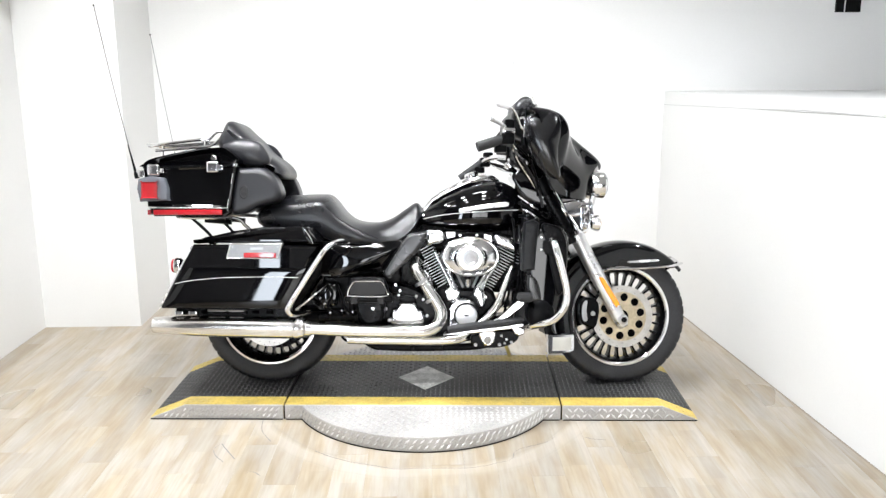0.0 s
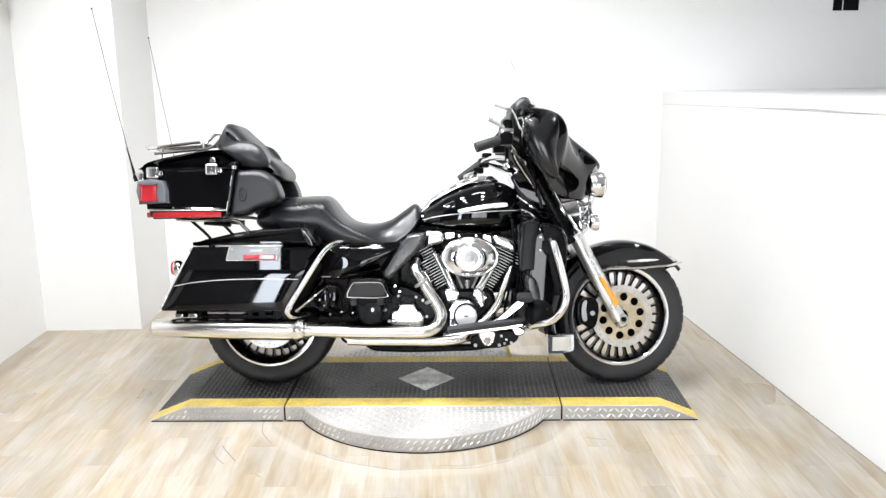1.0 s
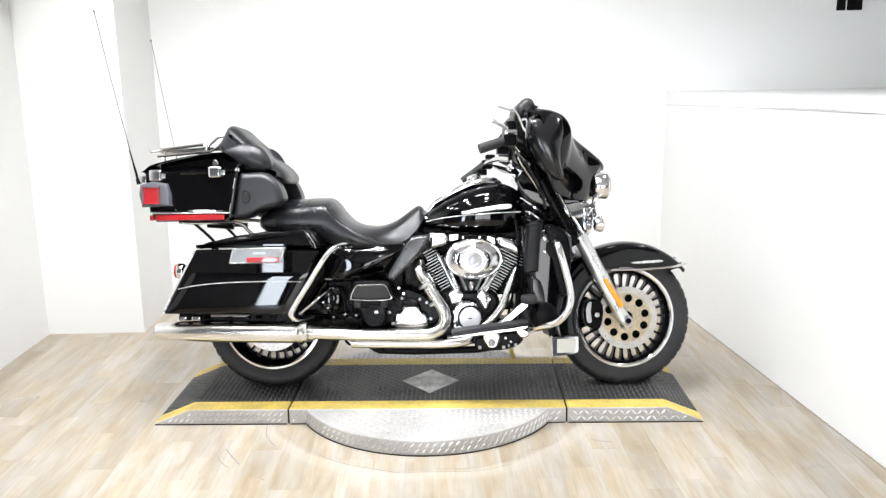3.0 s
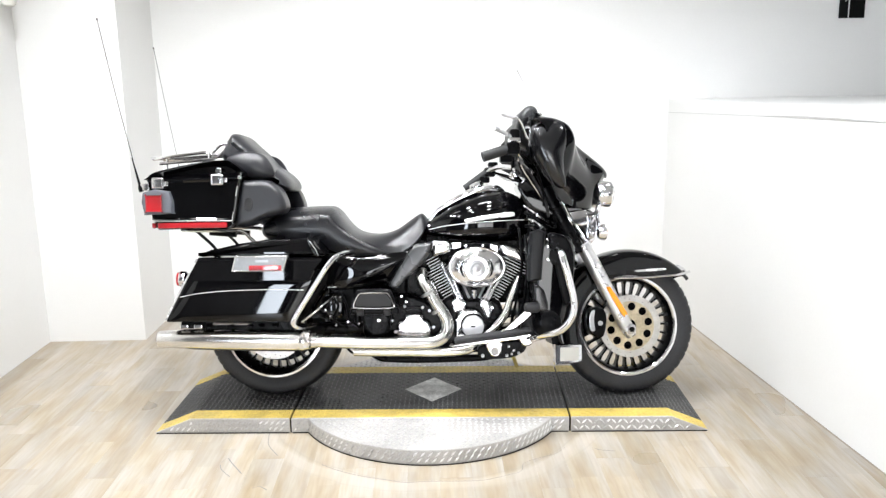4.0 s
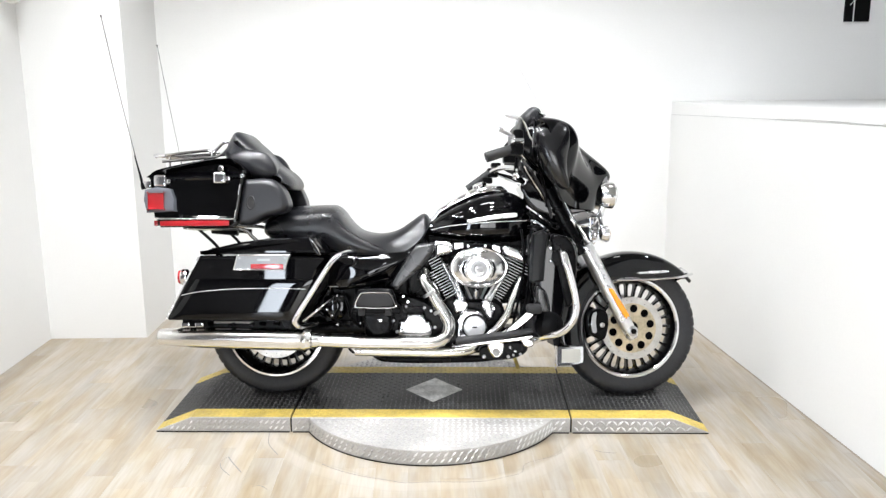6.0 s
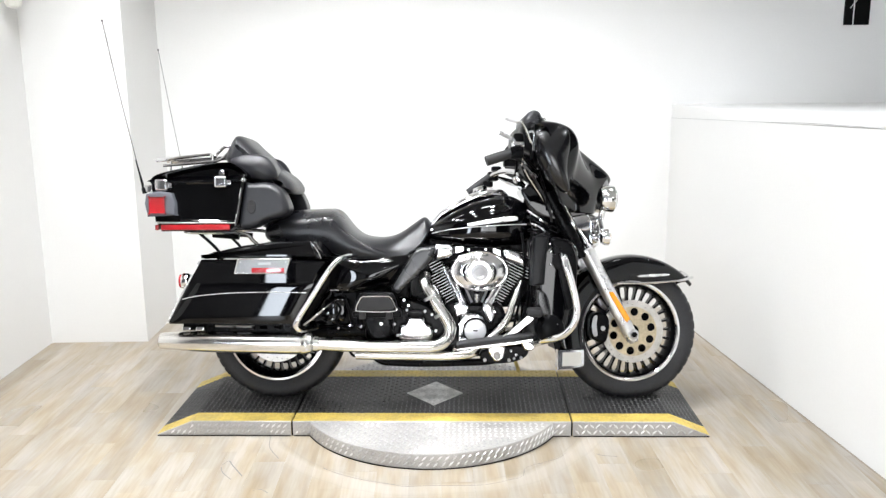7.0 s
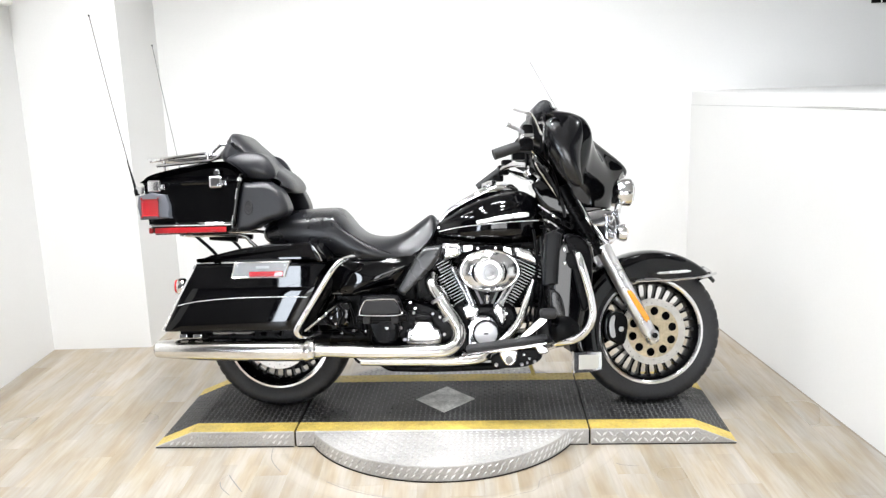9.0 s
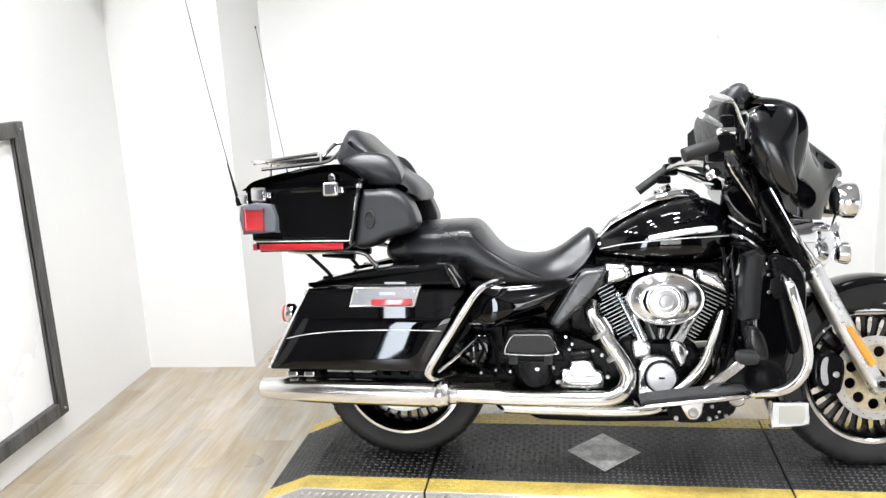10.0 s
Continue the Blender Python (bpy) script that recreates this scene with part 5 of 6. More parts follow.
    gd = bp_part("saddlebag_guard", tube([(-0.33, s * 0.22, 0.655), (-0.36, s * 0.33, 0.655), (-0.405, s * 0.385, 0.625), (-0.483, s * 0.393, 0.508), (-0.555, s * 0.393, 0.395), (-0.563, s * 0.385, 0.365), (-0.545, s * 0.35, 0.347), (-0.50, s * 0.25, 0.345)], 0.0125, 14), CHROME, "chrome saddlebag guard bar")
    part("guard_stay", tube([(-0.535, s * 0.37, 0.37), (-0.47, s * 0.34, 0.42), (-0.42, s * 0.25, 0.46)], 0.006, 8), CHROME, gd)
    # indicators at the back
    ind = bp_part("rear_indicator", lathe([(0.02, -0.02), (0.034, -0.008), (0.036, 0.012), (0.033, 0.018)], (-1.068, s * 0.25, 0.548), (-1, 0, 0), 24), CHROME, "round chrome rear indicator")
    part("lens", lathe([(0.033, 0.016), (0.03, 0.028), (0.0, 0.032)], (-1.068, s * 0.25, 0.548), (-1, 0, 0), 24), RED, ind)
    part("stalk", tube([(-1.055, s * 0.25, 0.548), (-0.98, s * 0.2, 0.552), (-0.93, s * 0.12, 0.555)], 0.01, 10), SATIN, ind)

    # exhaust
    mu = bp_part("muffler", lathe([(0.030, 0.0), (0.034, 0.004), (0.0365, 0.03), (0.044, 0.14), (0.0475, 0.30), (0.048, 0.60), (0.046, 0.615), (0.05, 0.622), (0.05, 0.64), (0.044, 0.648), (0.042, 0.66), (0.029, 0.668)], (-1.172, s * 0.30, 0.293), (1, 0, -0.018), 32), PIPE, "long chrome muffler")
    part("tip_bore", lathe([(0.03, 0.001), (0.027, 0.03), (0.0, 0.03)], (-1.1735, s * 0.30, 0.293), (1, 0, -0.018), 24), SATIN, mu)
    part("muffler_strap", pillow([(-1.07, 0.372), (-1.07, 0.338), (-0.58, 0.325), (-0.58, 0.365)], [(s * 0.21, 0), (s * 0.30, 0)], 1, False), SATIN, mu)
    for bx in (-1.05, -0.99):
        part("strap_bracket", box(bx - 0.018, bx + 0.018, s * 0.315 - 0.012, s * 0.315 + 0.012, 0.338, 0.358, 0.004), CHROME, mu)
    part("strap_rod", tube([(-0.93, s * 0.305, 0.358), (-0.76, s * 0.305, 0.356)], 0.005, 8), STEEL, mu)
    for bx in (-1.03, -0.965, -0.87, -0.79, -0.74, -0.68):
        part("strap_bolt", tube([(bx, s * 0.29, 0.35), (bx + 0.03, s * 0.31, 0.35)], 0.008, 8), ENGINE_BLACK, mu)

# front headers and shields on the near side
pp = bp_part("exhaust_pipe", tube([(-0.51, -0.29, 0.277), (-0.35, -0.285, 0.268), (-0.18, -0.28, 0.264), (-0.03, -0.275, 0.263), (0.03, -0.268, 0.268), (0.068, -0.26, 0.292), (0.083, -0.255, 0.336), (0.063, -0.25, 0.385), (0.012, -0.24, 0.46), (-0.03, -0.215, 0.53), (-0.03, -0.17, 0.56)], 0.0265, 20), PIPE, "chrome rear-cylinder exhaust with heat shield")
for q in ((0.0, -0.268, 0.505), (0.045, -0.279, 0.43)):
    part("clamp", lathe([(0.029, -0.006), (0.031, 0), (0.029, 0.006)], (q[0] - 0.005, -0.243, q[2] - 0.03), (0.55, 0, -0.8), 20), STEEL, pp)
part("clamp", lathe([(0.029, -0.02), (0.033, -0.015), (0.033, 0.015), (0.029, 0.02)], (-0.5, -0.292, 0.277), (1, 0, 0), 24), PIPE, pp)
part("shield_seam", box(-0.40, -0.02, -0.307, -0.303, 0.262, 0.265), STEEL, pp)
bp_part("exhaust_crossover", tube([(-0.33, -0.235, 0.222), (-0.2, -0.24, 0.219), (0.05, -0.24, 0.216), (0.16, -0.235, 0.222), (0.20, -0.225, 0.243), (0.231, -0.222, 0.269), (0.288, -0.215, 0.317), (0.332, -0.213, 0.373), (0.358, -0.205, 0.439), (0.38, -0.19, 0.492), (0.398, -0.16, 0.53)], 0.0225, 18, 6, 0.015), PIPE, "chrome front-cylinder exhaust")
bp_part("crossover_hook", tube([(-0.36, -0.22, 0.23), (-0.34, -0.235, 0.215), (-0.30, -0.235, 0.205)], 0.006, 8), SATIN)

# engine
case_m = bp_part("crankcase", pillow([(0.04, 0.40), (0.09, 0.45), (0.18, 0.43), (0.29, 0.44), (0.33, 0.37), (0.31, 0.25), (0.24, 0.2), (0.06, 0.2), (0.03, 0.27)], [(-0.15, 0.012), (-0.14, 0.0), (0.14, 0.0), (0.15, 0.012)], 3), ENGINE_BLACK, "black engine crankcase")
part("cam_cover", pillow([(0.113, 0.31), (0.115, 0.355), (0.133, 0.387), (0.175, 0.4), (0.214, 0.392), (0.232, 0.372), (0.236, 0.34), (0.25, 0.30), (0.245, 0.262), (0.2, 0.248), (0.13, 0.247), (0.115, 0.265)], [(-0.14, 0.0), (-0.195, 0.0), (-0.208, 0.006), (-0.212, 0.014)], 4), BRIGHT, case_m, "chrome cam cover")
part("cover_ring", lathe([(0.056, 0.0), (0.056, 0.012), (0.051, 0.018), (0.049, 0.012), (0.0, 0.012)], (0.192, -0.208, 0.326), (0, -1, 0), 40), SATIN, case_m)
part("timer_cap", lathe([(0.048, 0.0), (0.048, 0.016), (0.044, 0.022), (0.02, 0.0245), (0.0, 0.025)], (0.192, -0.212, 0.326), (0, -1, 0), 40), SILVER, case_m, "domed bright cap")
part("cap_mark", box(0.182, 0.202, -0.239, -0.236, 0.323, 0.329, 0.001), SATIN, case_m)
for bx, bz in ((0.121, 0.30), (0.123, 0.352), (0.152, 0.386), (0.203, 0.388), (0.127, 0.258), (0.238, 0.268)):
    part("cover_screw", bolt((bx, -0.206, bz), 0.005, 0.008), CHROME, case_m)
for nm, foot, tilt, lab in (("rear_cylinder", Vector((0.118, 0, 0.40)), -27, "black finned rear cylinder"), ("front_cylinder", Vector((0.262, 0, 0.40)), 27, "black finned front cylinder")):
    M = Matrix.Translation(foot) @ Matrix.Rotation(radians(tilt), 4, "Y")
    core = part(nm, box(-0.028, 0.028, -0.09, 0.09, 0.0, 0.27, 0.012), ENGINE_BLACK, bike, lab, M)
    out = -1 if tilt < 0 else 1
    part("cylinder_head", box(-0.034 - 0.01 * out, 0.056 + 0.026 * out, -0.12, 0.12, 0.2, 0.285, 0.01), ENGINE_BLACK, core)
    for k in range(17):
        z = 0.034 + k * 0.0132
        if k < 13:
            g = 0.03 + 0.0017 * k
            x0, x1, yy = -g, g, 0.118
        else:
            x0, x1, yy = -0.036 - 0.01 * out, 0.06 + 0.026 * out, 0.138
        part("fin", box(x0, x1, -yy, yy, -0.0022, 0.0022, 0.0018, 1), ENGINE_BLACK, core, "", pose(0, 0, z))
        # steel strip put on for the thin highlight along each fin
        part("fin_edge", box(x0 + 0.002, x1 - 0.002, -yy - 0.0015, -yy + 0.0005, -0.001, 0.001), STEEL, core, "", pose(0, 0, z))
rocker = [(-0.156, 0.02), (-0.153, 0.01), (-0.146, 0.003), (-0.135, 0.0), (0.11, 0.0), (0.122, 0.006)]
for covers in (([(0.011, 0.64), (0.013, 0.697), (0.05, 0.7), (0.091, 0.695), (0.098, 0.645), (0.055, 0.634), (0.017, 0.624)], [(0.103, 0.654), (0.098, 0.693), (0.146, 0.695), (0.148, 0.663)]), ([(0.319, 0.632), (0.316, 0.678), (0.365, 0.674), (0.408, 0.656), (0.432, 0.617), (0.426, 0.59), (0.385, 0.606), (0.343, 0.621)], [(0.269, 0.65), (0.267, 0.686), (0.31, 0.679), (0.313, 0.636)])):
    rc = bp_part("rocker_cover", pillow(covers[0], rocker, 3), BRIGHT, "chrome rocker cover", 50)
    part("rocker_shoulder", pillow(covers[1], [(y + 0.012, q * 0.5) for y, q in rocker], 2, False), BRIGHT, rc, "", None, 30)
    for k in (1, 3):
        bx, bz = covers[0][k]
        part("rocker_bolt", bolt((bx * 0.8 + covers[0][5][0] * 0.2, -0.15, bz * 0.8 + covers[0][5][1] * 0.2), 0.0055, 0.008), CHROME, rc)
for (x0, z0), (x1, z1) in (((0.052, 0.60), (0.129, 0.444)), ((0.083, 0.59), (0.142, 0.44)), ((0.34, 0.571), (0.256, 0.431)), ((0.312, 0.57), (0.24, 0.431))):
    pr = part("pushrod_tube", tube([(x0, -0.158, z0), (x1, -0.175, z1)], 0.0085, 12), CHROME, case_m, "chrome pushrod tube")
    part("tube_collar", tube([(x1 + (x0 - x1) * 0.2, -0.1716, z1 + (z0 - z1) * 0.2), (x1, -0.175, z1)], 0.0125, 12), CHROME, pr)
for out, block in ((-1, [(0.096, 0.434), (0.13, 0.447), (0.162, 0.428), (0.16, 0.392), (0.135, 0.383), (0.108, 0.38), (0.1, 0.402)]), (1, [(0.222, 0.428), (0.25, 0.447), (0.283, 0.412), (0.278, 0.37), (0.262, 0.35), (0.246, 0.362), (0.235, 0.39)])):
    tb = part("tappet_block", pillow(block, [(-0.13, 0.0), (-0.182, 0.0), (-0.192, 0.005), (-0.197, 0.013)], 3), BRIGHT, case_m, "chrome tappet cover")
    for q in (0, 2):
        part("tappet_bolt", bolt((block[q][0] * 0.75 + block[4][0] * 0.25, -0.193, block[q][1] * 0.85 + block[4][1] * 0.15), 0.0055, 0.006), CHROME, tb)
part("oil_plate", pillow([(-0.011, 0.518), (0.012, 0.522), (0.041, 0.471), (0.034, 0.45), (-0.005, 0.498)], [(-0.165, 0), (-0.18, 0.0), (-0.184, 0.003)], 2), BRIGHT, case_m, "bright plate behind the exhaust")
part("intake_bolt", lathe([(0.012, 0), (0.012, 0.03), (0.006, 0.036), (0.0, 0.038)], (0.2, -0.14, 0.45), (0, -0.2, 1), 14), CHROME, case_m)
for q in (-0.022, 0.022, 0.0):
    part("intake_rib", tube([(0.2 + q, -0.135, 0.44), (0.2 + q * 2.2, -0.14, 0.50)], 0.005, 8), STEEL, case_m)
# air cleaner
ac = bp_part("air_cleaner", lathe([(0.118, 0.0), (0.127, 0.006), (0.129, 0.02), (0.127, 0.027), (0.122, 0.0305), (0.117, 0.0295), (0.112, 0.031), (0.098, 0.038), (0.08, 0.043), (0.062, 0.0455), (0.04, 0.046), (0.0, 0.046)], (0.212, -0.155, 0.582), (0, -1, 0), 72, squash=(1.015, 0.712)), BRIGHT, "oval polished air cleaner cover")
part("raised_boss", lathe([(0.062, -0.004), (0.0605, 0.004), (0.056, 0.007), (0.05, 0.0075)], (0.212, -0.199, 0.577), (0, -1, 0), 48), BRIGHT, ac, "round polished boss")
part("cover_ring", lathe([(0.05, 0.004), (0.0485, 0.0105), (0.044, 0.011), (0.042, 0.006), (0.0395, 0.005)], (0.212, -0.199, 0.577), (0, -1, 0), 40), CHROME, ac)
part("round_insert", lathe([(0.041, 0.004), (0.038, 0.009), (0.024, 0.0105), (0.02, 0.0075), (0.012, 0.008), (0.0, 0.011)], (0.212, -0.199, 0.577), (0, -1, 0), 36), STEEL, ac, "round plain insert")
# black crescents laid on for the dark reflections beside the boss
for sg in (-1, 1):
    recess_arc = [(0.212 + sg * r * math.cos(radians(q)), 0.577 + r * math.sin(radians(q)) * 1.05) for r, q in ((0.0645, -38), (0.0645, -20), (0.0645, 0), (0.0645, 20), (0.0645, 38), (0.072, 22), (0.0745 + 0.002 * (1 - sg), 0), (0.072, -22))]
    part("dark_slot", pillow(recess_arc, [(-0.19, 0.0), (-0.2005, 0.0), (-0.2015, 0.001)], 1), SATIN, ac, "narrow black crescent for a dark reflection")
part("backing_plate", lathe([(0.11, 0), (0.115, 0.01), (0.115, 0.03)], (0.214, -0.13, 0.582), (0, -1, 0), 48, squash=(1.07, 0.78)), SATIN, ac)
mount = bp_part("engine_mount", pillow([(0.10, 0.668), (0.30, 0.668), (0.31, 0.684), (0.09, 0.684)], [(-0.10, 0.0), (-0.135, 0.0), (-0.14, 0.004)], 1, False), SATIN, "black top engine mount", sharp=20)
for bx in (0.125, 0.165, 0.24, 0.28):
    part("mount_bolt", bolt((bx, -0.139, 0.676), 0.006, 0.007), CHROME, mount)
part("mount_hole", lathe([(0.016, 0), (0.016, 0.006), (0.012, 0.008), (0.0, 0.004)], (0.2, -0.139, 0.674), (0, -1, 0), 20), SATIN, mount)
bp_part("engine_cover", pillow([(0.0, 0.42), (-0.03, 0.60), (0.02, 0.67), (0.40, 0.66), (0.45, 0.58), (0.42, 0.40)], [(0.06, 0.0), (0.10, 0.0), (0.115, 0.01)], 2), ENGINE_BLACK)
bp_part("intake_manifold", box(0.13, 0.27, -0.12, 0.05, 0.40, 0.62, 0.02), ENGINE_BLACK)
bp_part("oil_filter_mount", box(-0.16, 0.0, -0.08, 0.08, 0.42, 0.66, 0.02), ENGINE_BLACK)
# gearbox
gb = bp_part("gearbox", pillow([(-0.20, 0.45), (-0.10, 0.46), (0.0, 0.42), (0.06, 0.35), (0.05, 0.22), (-0.2, 0.22), (-0.24, 0.33)], [(-0.165, 0.01), (-0.155, 0), (0.14, 0), (0.15, 0.01)], 3), ENGINE_BLACK, "black gearbox housing")
part("side_cover", pillow([(-0.145, 0.31), (-0.14, 0.345), (-0.115, 0.352), (-0.105, 0.378), (-0.035, 0.378), (-0.022, 0.352), (0.0, 0.342), (0.008, 0.302), (-0.012, 0.279), (-0.13, 0.279)], [(-0.16, 0.0), (-0.2, 0.0), (-0.21, 0.006), (-0.214, 0.014)], 3), BRIGHT, gb, "chrome gearbox side cover")
for bx, bz in ((-0.15, 0.405), (-0.11, 0.41), (-0.03, 0.405), (0.0, 0.39), (-0.15, 0.30), (0.018, 0.32), (-0.05, 0.28), (-0.165, 0.35)):
    part("bolt", bolt((bx, -0.175 if bz > 0.38 else -0.195, bz), 0.0068, 0.008), STEEL, gb)
part("cover_plate", pillow([(-0.125, 0.293), (-0.122, 0.332), (-0.1, 0.343), (-0.02, 0.343), (-0.006, 0.33), (-0.006, 0.297)], [(-0.208, 0.0), (-0.216, 0.0), (-0.219, 0.004)], 2), CHROME, gb, "raised chrome panel")
part("filler_boss", pillow([(-0.1, 0.382), (-0.1, 0.405), (-0.04, 0.405), (-0.035, 0.382)], [(-0.16, 0.0), (-0.2, 0.0), (-0.206, 0.006)], 2), SATIN, gb)
part("dipstick", lathe([(0.016, 0), (0.016, 0.012), (0.01, 0.018), (0, 0.018)], (-0.12, -0.19, 0.435), (0, -1, 0.3), 16), SATIN, gb)

# frame, side covers, oil parts
fr = bp_part("frame", tube([(0.50, 0, 0.86), (0.30, 0, 0.74), (0.0, 0, 0.70), (-0.3, 0, 0.66), (-0.55, 0, 0.66)], 0.035, 14), SATIN, "black steel frame")
for s in (-1, 1):
    part("lower_rail", tube([(0.50, s * 0.04, 0.84), (0.46, s * 0.10, 0.55), (0.41, s * 0.125, 0.30), (0.30, s * 0.125, 0.185), (0.1, s * 0.125, 0.165), (-0.15, s * 0.125, 0.165), (-0.25, s * 0.125, 0.185), (-0.32, s * 0.125, 0.30), (-0.33, s * 0.12, 0.55)], 0.0165, 12), SATIN, fr)
    part("swingarm", tube([(-0.30, s * 0.13, 0.31), (-0.5, s * 0.14, 0.305), (-0.71, s * 0.135, 0.303)], 0.026, 12), SATIN, fr)
    part("fender_strut", tube([(-0.35, s * 0.16, 0.63), (-0.6, s * 0.17, 0.63), (-0.92, s * 0.17, 0.60)], 0.018, 10), SATIN, fr)
    part("shock", tube([(-0.60, s * 0.17, 0.33), (-0.45, s * 0.17, 0.56)], 0.026, 14), SATIN, fr)
    sc = bp_part("side_cover", dome([(-0.455, 0.625), (-0.30, 0.64), (-0.06, 0.655), (-0.09, 0.60), (-0.16, 0.535), (-0.24, 0.505), (-0.33, 0.49), (-0.42, 0.487), (-0.47, 0.53)], s * 0.12, s * 0.178, s * 0.212), PAINT, "glossy black side cover", sharp=70)
    part("pinstripe", tube([(-0.45, s * 0.192, 0.5), (-0.36, s * 0.194, 0.502), (-0.28, s * 0.196, 0.515), (-0.2, s * 0.196, 0.547), (-0.13, s * 0.192, 0.604)], 0.002, 6), WHITE_PIN, sc)
    df = bp_part("air_deflector", pillow([(-0.069, 0.679), (-0.02, 0.69), (0.018, 0.692), (0.006, 0.646), (-0.042, 0.586), (-0.09, 0.541), (-0.137, 0.493), (-0.16, 0.494), (-0.174, 0.508), (-0.159, 0.541), (-0.114, 0.613)], [(s * 0.17, 0.004), (s * 0.175, 0.0), (s * 0.222, 0.0), (s * 0.232, 0.005), (s * 0.238, 0.018)], 3), GREY, "grey mid-frame air deflector", sharp=50)
    part("deflector_edge", tube([(-0.068, s * 0.225, 0.678), (-0.114, s * 0.228, 0.61), (-0.157, s * 0.228, 0.541), (-0.173, s * 0.224, 0.508)], 0.004, 8), SATIN, df)
# panel added to keep lit far-side chrome from showing through
bp_part("inner_panel", box(-0.66, -0.30, 0.10, 0.115, 0.33, 0.63, 0.004), SATIN, "black panel added between the rear wheel and the frame to block bright chrome")
bp_part("swingarm_pivot", box(-0.40, -0.2, -0.08, 0.08, 0.235, 0.42, 0.015), SATIN)
bp_part("battery_box", box(-0.46, -0.1, -0.13, 0.13, 0.33, 0.64, 0.02), SATIN)
bp_part("under_seat_tray", box(-0.7, -0.02, -0.11, 0.11, 0.6, 0.70, 0.02), SATIN)
bp_part("tank_tunnel", box(-0.02, 0.42, -0.05, 0.05, 0.62, 0.72, 0.01), SATIN)
bp_part("wiring_cover", pillow([(-0.471, 0.455), (-0.383, 0.458), (-0.375, 0.40), (-0.392, 0.36), (-0.459, 0.366)], [(-0.14, 0), (-0.2, 0.0), (-0.213, 0.01)], 2), PAINT)
for cx, cz in ((-0.455, 0.40), (-0.435, 0.375), (-0.36, 0.345), (-0.41, 0.335), (-0.31, 0.34), (-0.12, 0.46), (-0.10, 0.435)):
    bp_part("clip", bolt((cx, -0.216, cz), 0.006, 0.006), CHROME)
bp_part("heat_hose", tube([(-0.12, -0.2, 0.62), (-0.2, -0.212, 0.57), (-0.29, -0.214, 0.535), (-0.36, -0.21, 0.50)], 0.006, 8), PAINT)
for k in range(4):
    bp_part("wiring_loom", tube([(-0.43 + 0.05 * k, -0.205, 0.46), (-0.40 + 0.04 * k, -0.22, 0.42 - 0.01 * k), (-0.42 + 0.07 * k, -0.215, 0.36), (-0.36 + 0.05 * k, -0.2, 0.32)], 0.006, 8), SATIN)
# rear fender
grid = []
for k in range(31):
    th = radians(20 + 165 * k / 30)
    grid.append([REAR_HUB + Vector((0.345 * math.cos(th) * (1 - 0.02 * abs(u) ** 4), 0.115 * math.sin(u * math.pi / 2), (0.345 - 0.05 * abs(u) ** 3) * math.sin(th))) for u in [q / 8 - 1 for q in range(17)]])
bp_part("rear_fender", solid_sheet(grid, 0.004), PAINT, "glossy black rear fender", sharp=60)

for s in (-1, 1):
    side = [[REAR_HUB + Vector((r * math.cos(radians(a)), s * 0.112, r * math.sin(radians(a)))) for a in range(-12, 121, 6)] for r in (0.185, 0.24, 0.30, 0.338)]
    bp_part("fender_side", solid_sheet(side, 0.003), PAINT, "glossy black rear fender side", sharp=60)

